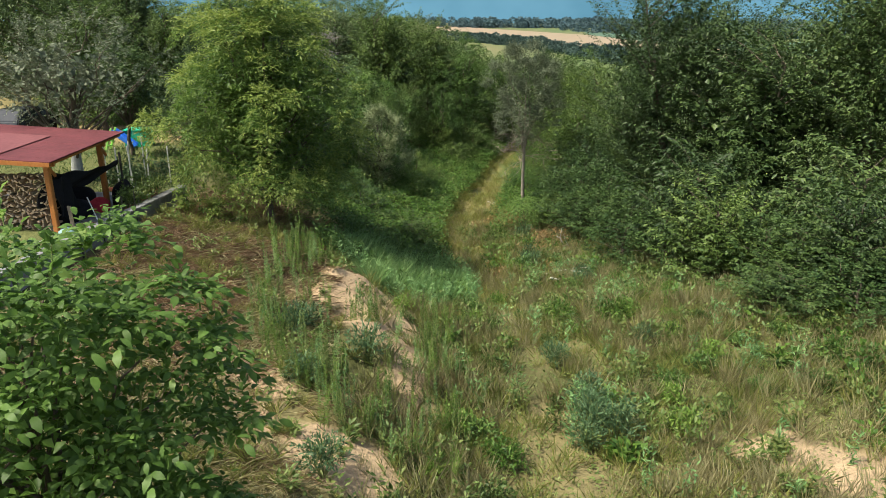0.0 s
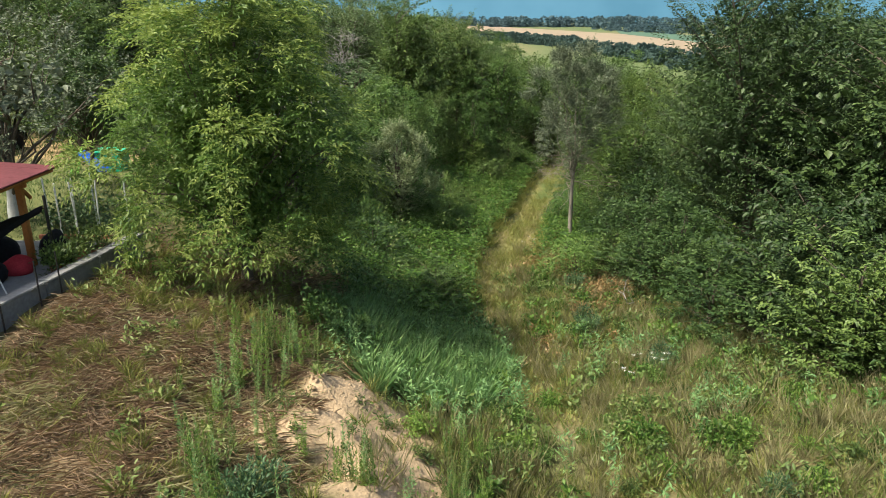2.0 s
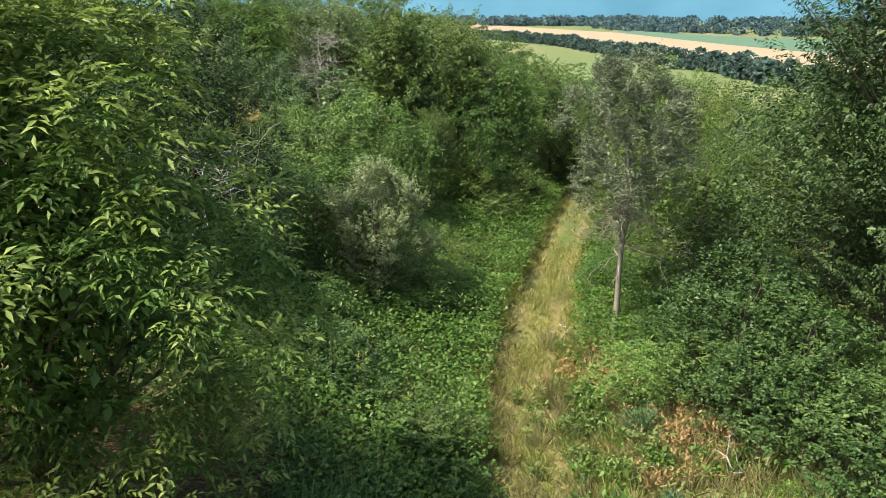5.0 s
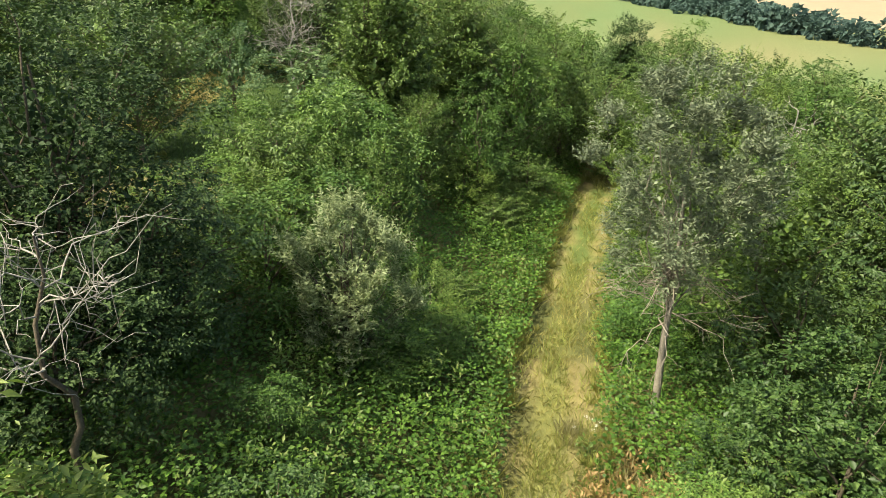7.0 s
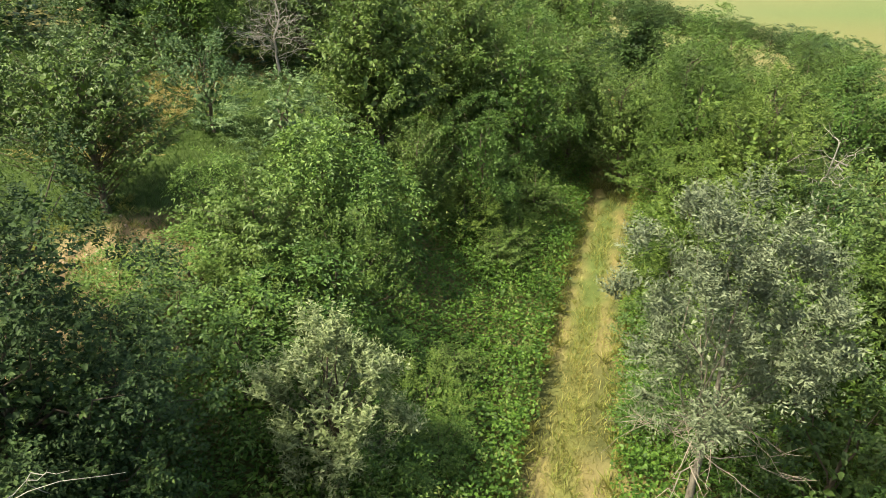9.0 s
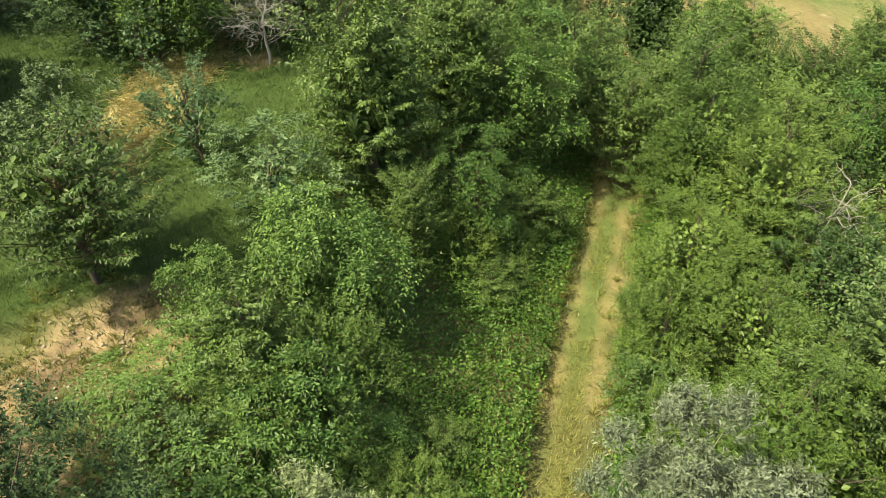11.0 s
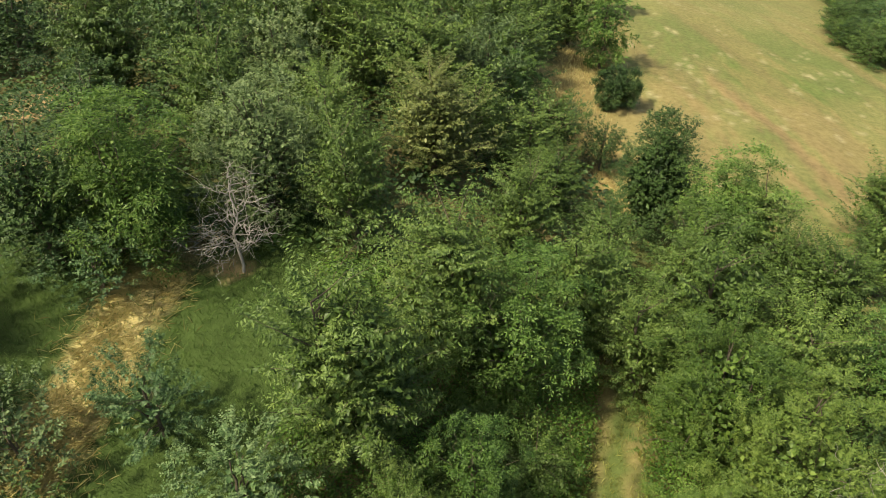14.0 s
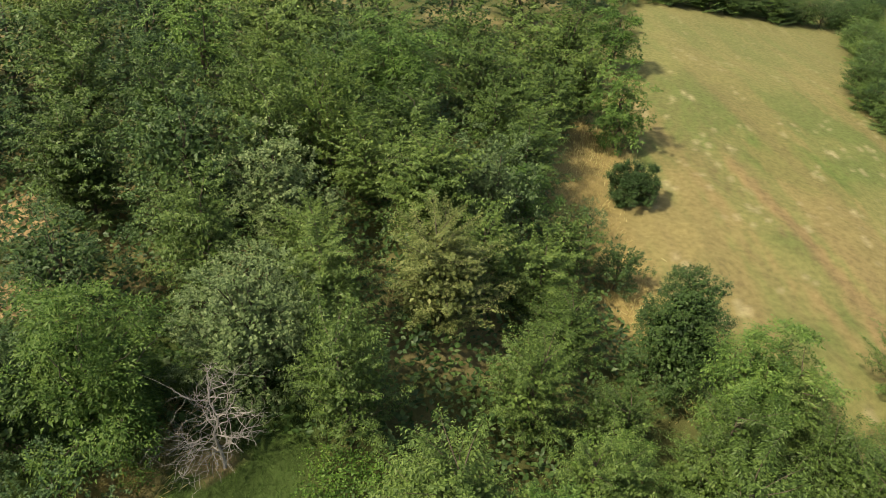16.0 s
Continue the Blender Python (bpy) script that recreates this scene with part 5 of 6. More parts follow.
def horseweed(seed, stems):
    """An upright weed: a few straight stems, each closely set with narrow leaves."""
    rng = np.random.default_rng(seed)
    root = thing("horseweed", 0, 0, "slim upright green weed rising from the sandy bank", "weed", "upright weeds of the sandy bank")
    leaves = []
    for k in range(stems):
        a, tall = rng.uniform(0, 6.28), rng.uniform(0.65, 1.1)
        foot = np.array((np.cos(a), np.sin(a), 0)) * rng.uniform(0.02, 0.14)
        line = bent(foot - (0, 0, 0.06), foot + (rng.normal(0, 0.05), rng.normal(0, 0.05), tall), rng, 0.05, 5)
        mesh_object("stem", *tube(line, np.linspace(0.009, 0.004, 5), 4), GREEN_STEM, root)
        n = 52
        u = np.sort(rng.uniform(0.12, 1, n))
        at = np.stack([np.interp(u * 4, np.arange(5), line[:, i]) for i in range(3)], 1)
        spin = np.arange(n) * 2.4 + rng.normal(0, 0.3, n)
        way = np.stack([np.cos(spin), np.sin(spin), 0.5 + 1.1 * u], 1)
        leaves.append(leaf_blades(at, way, 0.115 * (1.1 - 0.6 * u), 0.02, rng, 0.1))
    mesh_object("foliage", *merge(leaves), LEAF[("reed", "herb", "bramble")[seed % 3]], root)
    return root


def weed_bush(name, label, leaf, seed, wide, tall, count, blade, upright, oval=False):
    """A low dense bush: many stems from one root, leafy all the way up."""
    rng = np.random.default_rng(seed)
    root = thing(name, 0, 0, label, "weed", name.replace("_", " ") + " clumps")
    stems, pieces = 26, []
    for k in range(stems):
        a, out = k * 2.4, wide * np.sqrt((k + 0.5) / stems)
        line = bent((0, 0, -0.05), (np.cos(a) * out, np.sin(a) * out, tall * rng.uniform(0.7, 1.1) * np.sqrt(1.05 - (out / wide) ** 2 * 0.75)), rng, 0.12, 5, 0.12)
        pieces.append(line)
    mesh_object("stalk", *merge([tube(l, np.linspace(0.008, 0.004, 5), 3) for l in pieces]), GREEN_STEM, root)
    pick, u = rng.integers(0, stems, count), rng.uniform(0.15, 1, count) ** 0.7
    lines = np.array(pieces)
    k = u * 4
    i = np.clip(k.astype(int), 0, 3)
    f = (k - i)[:, None]
    at = lines[pick, i] * (1 - f) + lines[pick, i + 1] * f + rng.normal(0, 0.03, (count, 3))
    way = unit(lines[pick, i + 1] - lines[pick, i]) * upright + rng.normal(0, 0.6, (count, 3))
    mesh_object("foliage", *(oval_leaves if oval else leaf_blades)(at, way, blade[0] * rng.uniform(0.6, 1.2, count), blade[1] * rng.uniform(0.7, 1.1, count), rng), LEAF[leaf], root)
    return root


def strew(protos, spots, seed, low, high):
    """Sets turned and scaled copies of the first plants at the spots; the first ones themselves take the first spots."""
    rng = np.random.default_rng(seed)
    for k, (x, y) in enumerate(spots):
        size = float(rng.uniform(low, high))
        m = pose(x, y, float(ground_z(x, y)), float(rng.normal(0, 3)), float(rng.normal(0, 3)), float(rng.uniform(0, 360))) @ Matrix.Diagonal((size, size, size * float(rng.uniform(0.85, 1.15)), 1))
        if k < len(protos):
            protos[k].matrix_basis = m
        else:
            copy_thing(protos[k % len(protos)], Matrix()).matrix_basis = m


def clusters(rows, seed):
    rng = np.random.default_rng(seed)
    return [(float(rng.normal(x, sx)), float(rng.normal(y, sy))) for x, y, sx, sy, n in rows for _ in range(n)]


strew([horseweed(300 + k, 2 + k % 3) for k in range(6)], clusters(((-3.65, 12.2, 0.4, 1.1, 30), (-2.4, 9.8, 0.4, 0.8, 18), (-1.6, 12.4, 0.5, 0.2, 9), (0.15, 12.6, 0.4, 1.5, 46), (-0.8, 9.4, 0.45, 0.7, 14), (-4.2, 14.3, 0.7, 0.8, 16), (-1.5, 7.8, 0.6, 0.6, 22), (0.5, 9.5, 0.4, 1.0, 14), (-3.9, 16.2, 0.5, 0.6, 26), (-0.6, 7.2, 0.7, 0.6, 12)), 5), 6, 0.6, 1.15)
strew([weed_bush("mugwort_bush", "dense blue-green mugwort bush in the dry grass", "mugwort", 320 + k, 0.42, 0.75, 620, (0.11, 0.03), 1.2) for k in range(3)], [(-3.2, 11.3), (-1.4, 10.3), (-2.5, 8.7), (3.9, 24.2), (5.35, 20.2), (4.0, 23.6), (3.6, 9.6), (3.3, 8.4), (4.0, 8.7), (5.9, 13.8), (-3.0, 11.8), (4.1, 27.6), (-1.7, 5.9), (3.2, 12.4), (5.6, 20.7), (3.7, 10.3), (3.5, 9.0)], 7, 0.8, 1.35)
strew([weed_bush("leafy_weed", "bushy bright green weed on the slope", ("bramble", "herb", "ash")[k], 330 + k, 0.5, 0.5, 560, (0.1, 0.052), 0.5) for k in range(3)], clusters(((8.0, 18.0, 1.5, 1.8, 26), (10.5, 15.0, 1.6, 2.0, 24), (3.2, 26.5, 0.6, 2.0, 14), (5.5, 15.5, 1.6, 2.0, 16), (1.4, 15.5, 0.7, 1.6, 14), (7.5, 11.0, 1.6, 1.6, 14), (0.8, 7.5, 0.7, 1.0, 8), (6.3, 23.2, 0.6, 1.2, 14), (-0.2, 17.5, 0.8, 1.2, 10)), 8), 9, 0.5, 1.2)


def umbel_flower(x, y, seed):
    """A stem with flat white flower heads."""
    rng = np.random.default_rng(seed)
    root = thing("white_umbel", x, y, "wild white umbel flower among the grass", "flower", "white umbels")
    mesh_object("stem", *tube(bent((0, 0, -0.05), (0.05, 0.03, 0.85), rng, 0.1, 5), np.linspace(0.008, 0.005, 5), 5), LEAF["herb"], root)
    for k in range(3):
        c = np.array((rng.normal(0.05, 0.12), rng.normal(0.03, 0.12), 0.85 + rng.uniform(-0.1, 0.06)))
        o = c + rng.normal(0, 0.03, (26, 3)) * (1, 1, 0.2)
        tagged(mesh_object("flower_head", *leaf_blades(o, rng.normal(0, 1, (26, 3)) * (1, 1, 0.2), 0.015, 0.013, rng), LEAF["flower"], root), kind="stuff")
    return root


for number, (x, y) in enumerate(((4.9, 19.4), (4.6, 19.8), (5.2, 19.2), (3.9, 18.9), (4.1, 18.6), (2.6, 33.0), (2.9, 32.7))):
    umbel_flower(x, y, 80 + number)


def rubble(x, y, spread, count, seed):
    """Small broken stones strewn over dug ground, as one mass."""
    rng = np.random.default_rng(seed)
    pieces = []
    box = np.array([(a, b, c) for a in (-1, 1) for b in (-1, 1) for c in (-1, 1)], float)
    faces = np.array([(0, 1, 3, 2), (4, 6, 7, 5), (0, 4, 5, 1), (2, 3, 7, 6), (0, 2, 6, 4), (1, 5, 7, 3)])
    for _ in range(count):
        px, py = x + rng.normal(0, spread), y + rng.normal(0, spread * 1.2)
        v = box * rng.uniform(0.02, 0.06, 3) * rng.uniform(0.6, 1.1, (8, 1))
        a = rng.uniform(0, 6.28)
        v = np.stack([v[:, 0] * np.cos(a) - v[:, 1] * np.sin(a), v[:, 0] * np.sin(a) + v[:, 1] * np.cos(a), v[:, 2]], 1)
        pieces.append((v + (px, py, float(ground_z(px, py)) + 0.02), faces))
    return tagged(mesh_object("rubble", *merge(pieces), RUBBLE), "pale broken stones on the dug ground", "rubble", kind="stuff")


rubble(-10.2, 39.8, 1.3, 150, 93)


def sand_clods(count, seed):
    """Crumbled clods lying on the dug sand, as one mass."""
    rng = np.random.default_rng(seed)
    x, y = rng.uniform(-6, 1, count), rng.uniform(5.5, 17, count)
    keep = rng.uniform(0, 1, count) < sand_of(x, y)
    x, y = x[keep], y[keep]
    size = 0.012 + 0.045 * rng.uniform(0, 1, len(x)) ** 6
    ball = np.array([(0, 0, 1), (0.9, 0, 0.35), (0.28, 0.86, 0.35), (-0.73, 0.53, 0.35), (-0.73, -0.53, 0.35), (0.28, -0.86, 0.35), (1, 0, -0.4), (0.31, 0.95, -0.4), (-0.8, 0.58, -0.4), (-0.8, -0.58, -0.4), (0.31, -0.95, -0.4)])
    v = ball * rng.uniform(0.65, 1.3, (len(x), 11, 3)) * size[:, None, None] * (1, 1, 0.75)
    v = v + np.stack([x, y, ground_z(x, y) + size * 0.1], 1)[:, None]
    ring = np.arange(5)
    after = (ring + 1) % 5
    faces = np.concatenate([np.stack(f, 1) for f in ((0 * ring, ring + 1, after + 1), (ring + 1, ring + 6, after + 6), (ring + 1, after + 6, after + 1))])
    faces = (faces + 11 * np.arange(len(x))[:, None, None]).reshape(-1, 3)
    return tagged(mesh_object("sand_clods", v, faces, SAND), "crumbled pale clods of earth on the sand heap", "sand", kind="stuff")


SAND = grain_material("dug_sand", (0.27, 0.195, 0.12), (0.39, 0.29, 0.185), 2.0, 0.95, 0.3)
sand_clods(5000, 97)
tufts("heap_weeds", "young green weeds sprouting on the sand heap", "herb", (-3.6, 0.6), (8.5, 16), 300, lambda x, y: sand_of(x, y) * patch(0.8, 98, 0.46, 0.6)(x, y), 0.25, 0.16, 34, (0.13, 0.03), 99)
tufts("dug_ground_grass", "thin grass growing over the dug ground", "grass", (-13.5, -7.5), (36, 44), 420, patch(0.9, 94, 0.4, 0.6), 0.1, 0.12, 22, (0.3, 0.014), 95, True, 0.5, "grass")


def fallen_branch(x, y, seed, length, turn):
    rng = np.random.default_rng(seed)
    root = thing("fallen_branch", x, y, "bleached dead branch caught in the bushes", "branch", turn=turn)
    line = bent((0, 0, 0), (length * 0.75, 0, length * 0.5), rng, 0.25, 8)
    mesh_object("bough", *tube(line, np.linspace(0.035, 0.012, 8), 6), DEAD_WOOD, root, smooth_faces=True)
    for k in (3, 5):
        mesh_object("twig", *tube(bent(line[k], line[k] + rng.normal(0, 0.3, 3) + (0.2, 0, 0.35), rng, 0.2, 5), np.linspace(0.014, 0.005, 5), 5), DEAD_WOOD, root)
    return root


fallen_branch(10.6, 18.6, 90, 2.0, 20)
fallen_branch(6.2, 25.5, 91, 1.3, 150)
fallen_branch(12.4, 16.2, 92, 1.2, 60)

# ---- garden shed ----
def shed():
    x1, x0, y0, y1, z0 = -11.1, -17.4, 16.1, 21.25, 4.05
    root = tagged(new("woodshed"), "open woodshed with orange posts and a dark red roof", "shed")
    root.matrix_basis = pose(x1, y0, z0)
    slope = Matrix.Rotation(0.06, 4, "Y") @ Matrix.Rotation(0.015, 4, "X")
    for x, y in ((x1 - 0.3, y0 + 0.42), (x1 - 0.25, y1 - 1.4), (x0 + 0.3, y0 + 0.42), (x0 + 0.3, y1 - 1.4), (-14.25, y0 + 0.42)):
        h = 2.2 + (x1 - x) * 0.06
        part("post", box_bm((0.16, 0.16, h), (x - x1, y - y0, h / 2), 0.018), ORANGE_WOOD, root)
        brace = Matrix.Rotation(0.78, 4, "X")
        part("brace", box_bm((0.07, 0.09, 0.62), (x - x1, y - y0 + 0.2, h - 0.24), 0.012, brace), ORANGE_WOOD, root)
    mid, long = (x0 - x1) / 2, y1 - y0
    for y in (0.42, long - 1.4):
        part("beam", box_bm((x1 - x0 - 0.1, 0.12, 0.15), (mid, y, 2.39), 0.015, Matrix.Rotation(0.06, 4, "Y")), ORANGE_WOOD, root)
    for k in range(6):
        x = -0.12 - k * 1.2
        part("rafter", box_bm((0.07, long - 0.1, 0.11), (x, long / 2, 2.27 - x * 0.06), 0.01, Matrix.Rotation(0.015, 4, "X")), ORANGE_WOOD, root)
    part("roof", box_bm((x1 - x0 + 0.1, long, 0.05), (mid, long / 2, 2.55), 0.012, slope), ROOF_RED, root, "dark red sheet roof")
    for k in range(5):
        part("roof_seam", box_bm((x1 - x0 + 0.08, 0.035, 0.012), (mid, 0.5 + k * 1.05, 2.572 + (0.5 + k * 1.05 - long / 2) * 0.015), 0.003, Matrix.Rotation(0.06, 4, "Y")), ROOF_RED, root)
    part("roof_patch", box_bm((4.6, 3.0, 0.012), (-4.0, 2.05, 2.645), 0.003, slope), ROOF_PINK, root, "faded pink roofing sheet")
    part("fascia", box_bm((x1 - x0 + 0.1, 0.03, 0.13), (mid, -0.02, 2.45), 0.006, Matrix.Rotation(0.06, 4, "Y")), ORANGE_WOOD, root)
    for k in range(11):
        part("wall_board", box_bm((0.9, 0.05, 0.17), (-3.2, 0.45, 0.1 + k * 0.18), 0.02), ORANGE_WOOD, root)
    return root


shed()


def woodpile():
    rng = np.random.default_rng(8)
    root = tagged(new("woodpile"), "stack of split firewood under the shed roof", "firewood")
    root.matrix_basis = pose(-12.9, 16.95, 4.05)
    meshes = []
    for k in range(5):
        n = int(rng.integers(5, 8))
        ang = np.sort(rng.uniform(0, 6.28, n))
        rad = 0.075 * rng.uniform(0.7, 1.2, n)
        ring = np.stack([np.cos(ang) * rad, np.zeros(n), np.sin(ang) * rad], 1)
        bm = bmesh.new()
        a = [bm.verts.new(v) for v in ring]
        b = [bm.verts.new(v + (0, 0.42, 0)) for v in ring]
        bm.faces.new(a[::-1]), bm.faces.new(b)
        for i in range(n):
            bm.faces.new((a[i], a[(i + 1) % n], b[(i + 1) % n], b[i]))
        bmesh.ops.recalc_face_normals(bm, faces=bm.faces[:])
        me = bpy.data.meshes.new("log")
        bm.to_mesh(me)
        bm.free()
        me.materials.append(LOG_END)
        meshes.append(me)
    for row in range(14):
        for col in range(17):
            ob = new("log", meshes[int(rng.integers(0, 5))])
            ob.parent = root
            ob.matrix_basis = pose(-1.12 + col * 0.14 + (row % 2) * 0.07, float(rng.uniform(-0.05, 0.05)), 0.08 + row * 0.125, 0, float(rng.uniform(0, 360)), 0)
    return root


woodpile()


def garden_wall():
    root = tagged(new("garden_wall"), "low grey concrete wall between garden and bank", "wall", kind="structure")
    root.matrix_basis = pose(float(wall_x(8)), 8, 2.9, 0, 0, -math.degrees(math.atan(0.14)))
    for k in range(7):
        y = k * 2.0 + 1.0
        part("wall_section", box_bm((0.24, 1.985, 1.46 - 0.01 * (k % 3)), (0.02 * math.sin(k * 1.3), y, 0.73), 0.025), CONCRETE, root)
        part("coping", box_bm((0.34, 1.96, 0.05), (0.02 * math.sin(k * 1.3), y, 1.478), 0.018), CONCRETE, root)
    return root


garden_wall()
for number, (x, y, h) in enumerate(((-9.85, 16.2, 0.75), (-9.72, 17.4, 0.95), (-9.62, 18.1, 0.85), (-9.98, 15.1, 0.8))):
    rod = thing("fence_rod", x, y, "thin rusty iron rod against the wall", "rod", "rods along the wall")
    part("bar", box_bm((0.03, 0.03, h + 0.4), (0, 0, h / 2), 0.004), DARK_METAL, rod)


def hanging_cloth(name, a, b, drop_a, drop_b, sag, label, seed, drift=(-0.3, -0.2)):
    """A cloth slung from a to b, with an uneven hanging hem."""
    u, v = np.meshgrid(np.linspace(0, 1, 30), np.linspace(0, 1, 12))
    a, b = np.array(a), np.array(b)
    p = a + (b - a) * u[..., None]
    drop = drop_a + (drop_b - drop_a) * u + 0.12 * np.sin(u * 9 + seed) * (1 - u)
    x, y = p[..., 0] + 0.07 * np.sin(v * 5 + u * 11 + seed) + v * drift[0], p[..., 1] + 0.06 * np.cos(u * 13 + seed) + v * drift[1]
    z = p[..., 2] - v * drop - sag * np.sin(np.pi * u) + 0.03 * np.sin(u * 21 + v * 4)
    k, j = np.meshgrid(np.arange(11), np.arange(29), indexing="ij")
    f = np.stack([k * 30 + j, k * 30 + j + 1, (k + 1) * 30 + j + 1, (k + 1) * 30 + j], -1).reshape(-1, 4)
    ob = mesh_object(name, np.stack([x, y, z], -1), f, BLACK_CLOTH, smooth_faces=True)
    ob.modifiers.new("thickness", "SOLIDIFY").thickness = 0.012
    return tagged(ob, label, "tarpaulin")


hanging_cloth("tarpaulin", (-11.75, 17.0, 5.88), (-10.62, 19.6, 5.75), 0.95, 0.22, 0.12, "black cloth slung from the shed to a pole", 1)
hanging_cloth("hanging_cloth", (-11.45, 16.8, 5.7), (-11.5, 18.0, 5.75), 1.3, 1.2, 0.03, "black cloth hanging down beside the shed post", 4, (0.05, 0.1))
pole = thing("tarp_pole", -10.6, 19.62, "dark iron pole holding the black cloth", "pole", z=4.05)
part("shaft", box_bm((0.06, 0.06, 2.0), (0, 0, 1.0), 0.008), DARK_METAL, pole)
part("hook", box_bm((0.16, 0.03, 0.03), (-0.06, 0, 1.66), 0.008), DARK_METAL, pole)


def sack(name, x, y, size, mat, label, seed):
    rng = np.random.default_rng(seed)
    bm = bmesh.new()
    bmesh.ops.create_icosphere(bm, subdivisions=3, radius=1)
    for v in bm.verts:
        q = 1 + 0.12 * math.sin(v.co.x * 4 + seed) + 0.1 * math.sin(v.co.y * 5 + v.co.z * 3)
        v.co = Vector((v.co.x * size[0] * q, v.co.y * size[1] * q, max(v.co.z, -0.55) * size[2] * q + size[2] * 0.55))
    ob = part(name, bm, mat)
    for f in ob.data.polygons:
        f.use_smooth = True
    ob.matrix_basis = pose(x, y, 4.06, 0, 0, seed * 40)
    return tagged(ob, label, "sack")


sack("red_bag", -11.4, 19.3, (0.42, 0.3, 0.3), RED_CLOTH, "red cloth bag lying on the terrace", 1)
sack("teal_sack", -10.95, 16.2, (0.3, 0.26, 0.2), TEAL_BAG, "pale teal plastic sack beside the wall", 2)
sack("brown_sack", -10.6, 16.9, (0.24, 0.22, 0.2), BROWN_SACK, "brown woven sack beside the teal one", 5)
sack("black_cover", -10.95, 20.3, (0.45, 0.4, 0.55), BLACK_CLOTH, "black covered heap beside the shed post", 3)
sack("black_cover", -11.9, 18.2, (0.7, 0.6, 0.45), BLACK_CLOTH, "black covered heap under the shed roof", 6)
sack("dark_cover", -12.4, 20.0, (0.8, 0.6, 0.5), BLACK_CLOTH, "dark covered heap at the back of the shed", 7)
plank = thing("leaning_plank", -11.25, 17.15, "tan upright plank leaning beside the post", "plank", z=4.08)
part("board", box_bm((0.12, 0.03, 0.75), (0, 0, 0.365), 0.006, Matrix.Rotation(0.08, 4, "X")), LOG_END, plank)
pipe = thing("leaning_pipe", -10.75, 17.6, "thin white plastic pipe leaning under the cloth", "pipe", z=4.08)
part("tube", box_bm((0.035, 0.035, 0.95), (0, 0, 0.46), 0.012, Matrix.Rotation(-0.3, 4, "Y")), WHITE_POLE, pipe)
terrace = part("terrace", box_bm((7.0, 6.2, 0.12), (-14.1, 18.9, 4.02), 0.01), SLAB)
tagged(terrace, "grey concrete terrace under the shed", "paving", kind="structure")
apron = part("terrace_apron", box_bm((0.6, 4.6, 0.1), (-10.35, 19.1, 4.02), 0.01, Matrix.Rotation(-0.139, 4, "Z")), PALE_SLAB)
tagged(apron, "pale concrete strip beside the garden wall", "paving", kind="structure")
edging = thing("bed_edging", -11.4, 22.3, "dark red brick edging of the garden bed", "edging", z=4.04)
for k in range(9):
    part("brick", box_bm((0.235, 0.11, 0.13), (-1.1 + k * 0.245, 0.01 * math.sin(k * 2), 0.06), 0.01), BRICK_RED, edging)

# bean poles, pots and garden things
for number, (x, y, h) in enumerate(((-12.1, 22.6, 1.75), (-11.65, 22.7, 1.95), (-11.55, 22.5, 1.8), (-11.3, 23.2, 2.0), (-11.05, 22.9, 1.7), (-12.9, 23.4, 1.6), (-10.5, 23.6, 1.5))):
    stake = thing("bean_pole", x, y, "thin white bean pole in the garden bed", "garden pole", "bean poles")
    part("stick", box_bm((0.04, 0.04, h), (0, 0, h / 2 - 0.05), 0.006, Matrix.Rotation(0.05 * math.sin(number * 2.1), 4, "Y")), WHITE_POLE, stake)
for number, (x, y) in enumerate(((-11.9, 22.9), (-11.45, 22.8), (-11.2, 23.3), (-12.6, 23.2), (-12.2, 24.0), (-11.0, 24.2))):
    rng = np.random.default_rng(70 + number)
    vine = thing("bean_plant", x, y, "green bean plant climbing its pole", "plant", "bean plants")
    o = rng.normal(0, 1, (170, 3)) * (0.2, 0.2, 0.3) + (0, 0, 0.45)
    mesh_object("leaves", *leaf_blades(o, rng.normal(0, 1, (170, 3)) - (0, 0, 0.4), 0.13, 0.09, rng), LEAF["apple"], vine)


def potted_plant(x, y, seed):
    rng = np.random.default_rng(seed)
    root = thing("potted_plant", x, y, "leafy plant in a clay pot beside the wall", "pot plant", "pots along the wall")
    bm = bmesh.new()
    bmesh.ops.create_cone(bm, cap_ends=True, segments=16, radius1=0.11, radius2=0.16, depth=0.26, matrix=Matrix.Translation((0, 0, 0.13)))
    bmesh.ops.bevel(bm, geom=[e for e in bm.edges if e.calc_length() < 0.08], offset=0.008, segments=1, affect="EDGES")
    part("pot", bm, CLAY, root)
    n = 260
    o = rng.normal(0, 0.16, (n, 3)) + (0, 0, 0.55)
    mesh_object("leaves", *leaf_blades(o, o - (0, 0, 0.3) + rng.normal(0, 0.2, (n, 3)), 0.12, 0.05, rng), LEAF["herb"], root)
    return root


for number, (x, y) in enumerate(((-10.15, 18.9), (-10.1, 19.4), (-10.05, 19.9), (-9.95, 20.5), (-10.3, 20.4), (-10.4, 19.3), (-10.0, 20.9))):
    potted_plant(x, y, 60 + number)


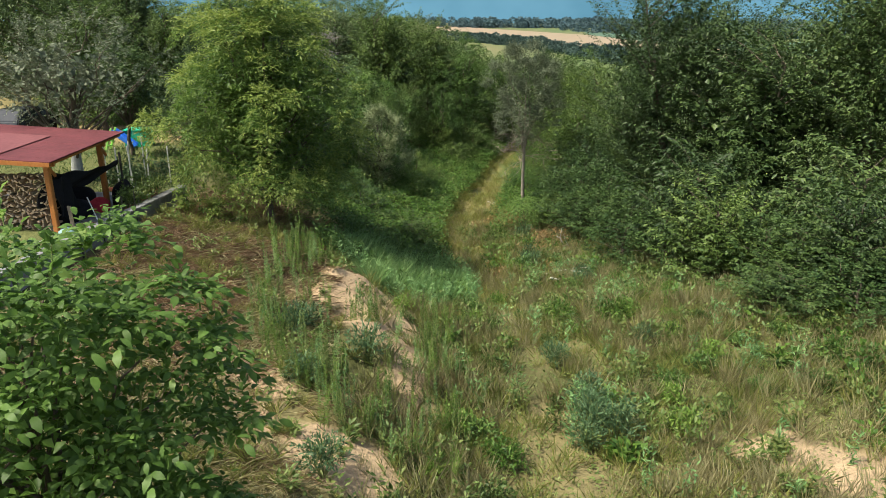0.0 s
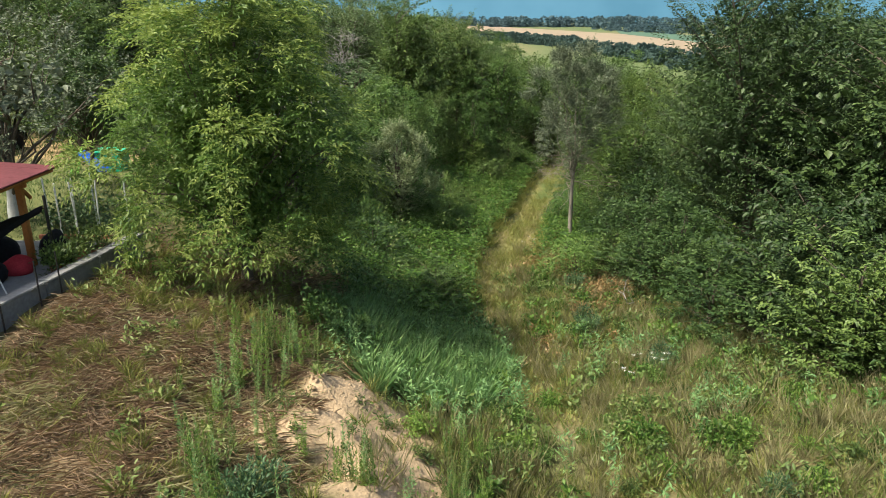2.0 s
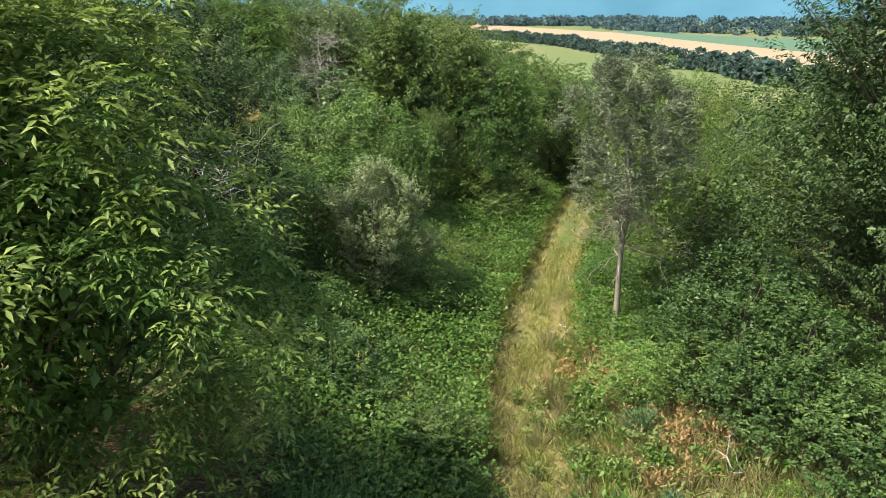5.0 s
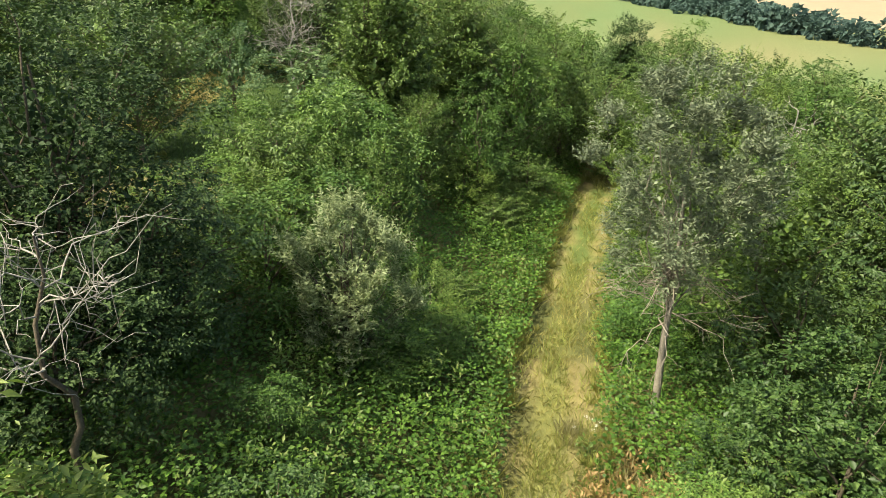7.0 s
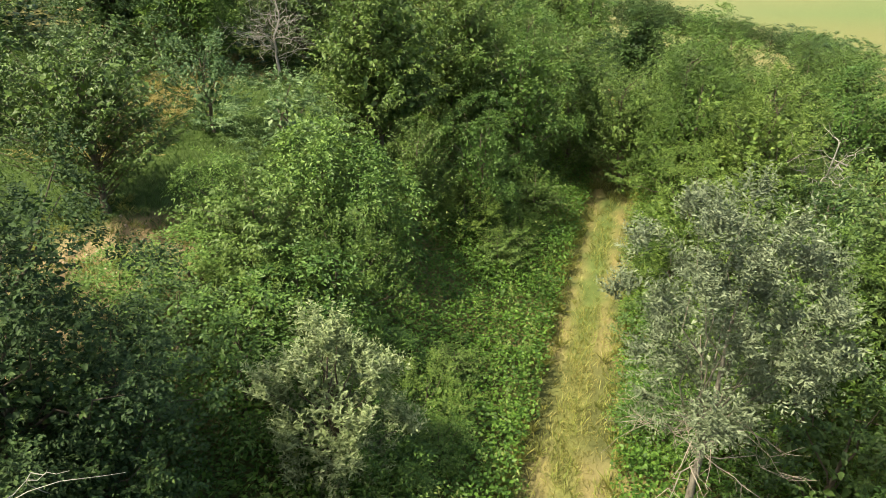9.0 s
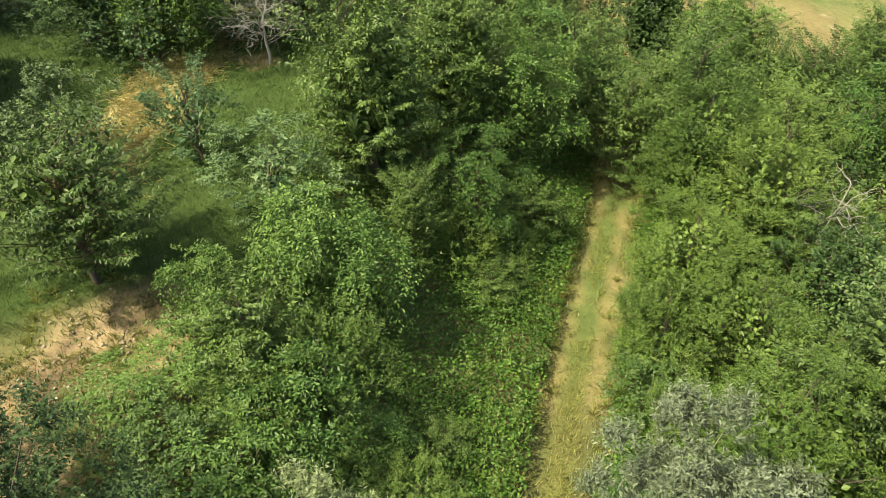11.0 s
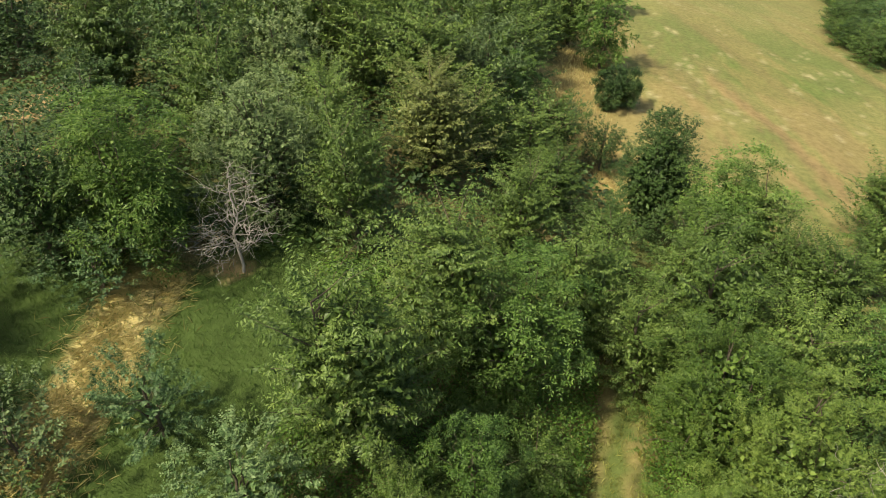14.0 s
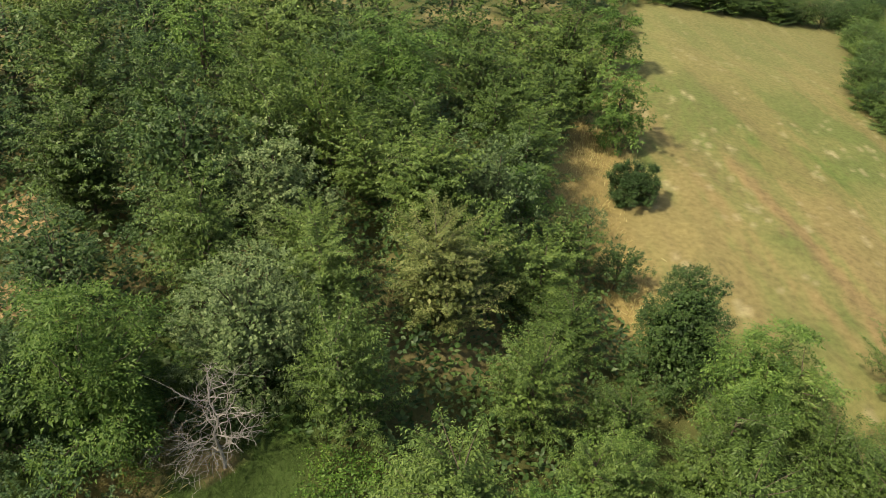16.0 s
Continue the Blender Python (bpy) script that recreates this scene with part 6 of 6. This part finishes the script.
def slide():
    root = thing("play_slide", -15.75, 30.9, "blue plastic garden slide with a lime ladder", "slide", turn=-4)
    down = Matrix.Rotation(0.62, 4, "Y")
    part("chute", box_bm((1.25, 0.42, 0.06), (0.42, 0, 0.5), 0.02, down), BLUE_PLASTIC, root, "blue plastic chute")
    for y in (-0.23, 0.23):
        part("side_rail", box_bm((1.25, 0.06, 0.2), (0.42, y, 0.57), 0.02, down), BLUE_PLASTIC, root)
        part("ladder_side", box_bm((0.1, 0.07, 1.15), (-0.28, y, 0.52), 0.02, Matrix.Rotation(0.35, 4, "Y")), LIME_PLASTIC, root)
    for k in range(4):
        part("rung", box_bm((0.12, 0.46, 0.05), (-0.4 + k * 0.085, 0, 0.18 + k * 0.24), 0.015), LIME_PLASTIC, root)
    return root


slide()
house = thing("play_house", -15.0, 31.8, "low green plastic play house", "play house", turn=8)
for y in (-0.5, 0.5):
    part("panel", box_bm((1.15, 0.08, 0.8), (0, y, 0.4), 0.03), GREEN_PLASTIC, house)
for x in (-0.54, 0.54):
    part("panel", box_bm((0.08, 0.9, 0.8), (x, 0, 0.4), 0.03), GREEN_PLASTIC, house)
part("roof", box_bm((1.25, 1.15, 0.06), (0, 0, 0.85), 0.025), GREEN_PLASTIC, house)
part("hatch", box_bm((0.3, 0.03, 0.3), (0.2, -0.555, 0.45), 0.02), LIME_PLASTIC, house)


def car():
    root = thing("parked_car", -21.9, 33.9, "dark grey car parked behind the shed", "car", turn=90)
    prof = [(-2.0, 0.35), (2.0, 0.35), (2.05, 0.75), (1.2, 0.95), (0.6, 1.42), (-1.2, 1.45), (-1.95, 0.95), (-2.05, 0.7)]
    bm = bmesh.new()
    for s in (-0.85, 0.85):
        bm.faces.new([bm.verts.new((x, s * (1 if z < 1 else 0.82), z)) for x, z in prof])
    bm.verts.ensure_lookup_table()
    n = len(prof)
    for i in range(n):
        bm.faces.new((bm.verts[i], bm.verts[(i + 1) % n], bm.verts[n + (i + 1) % n], bm.verts[n + i]))
    bmesh.ops.recalc_face_normals(bm, faces=bm.faces[:])
    bmesh.ops.bevel(bm, geom=bm.edges[:], offset=0.06, segments=2, affect="EDGES")
    part("body", bm, CAR_PAINT, root)
    part("windscreen", box_bm((0.03, 1.25, 0.62), (0.93, 0, 1.2), 0.01, Matrix.Rotation(-0.9, 4, "Y")), GLASS, root)
    for s in (-0.8, 0.8):
        part("side_window", box_bm((1.5, 0.03, 0.34), (-0.3, s * 0.97, 1.2), 0.01, Matrix.Rotation(0.38 * (1 if s > 0 else -1), 4, "X")), GLASS, root)
        for x in (-1.25, 1.25):
            bm = bmesh.new()
            bmesh.ops.create_cone(bm, cap_ends=True, segments=20, radius1=0.32, radius2=0.32, depth=0.2, matrix=Matrix.Translation((x, s, 0.32)) @ Matrix.Rotation(radians(90), 4, "X"))
            part("wheel", bm, BLACK_CLOTH, root)
    return root


car()
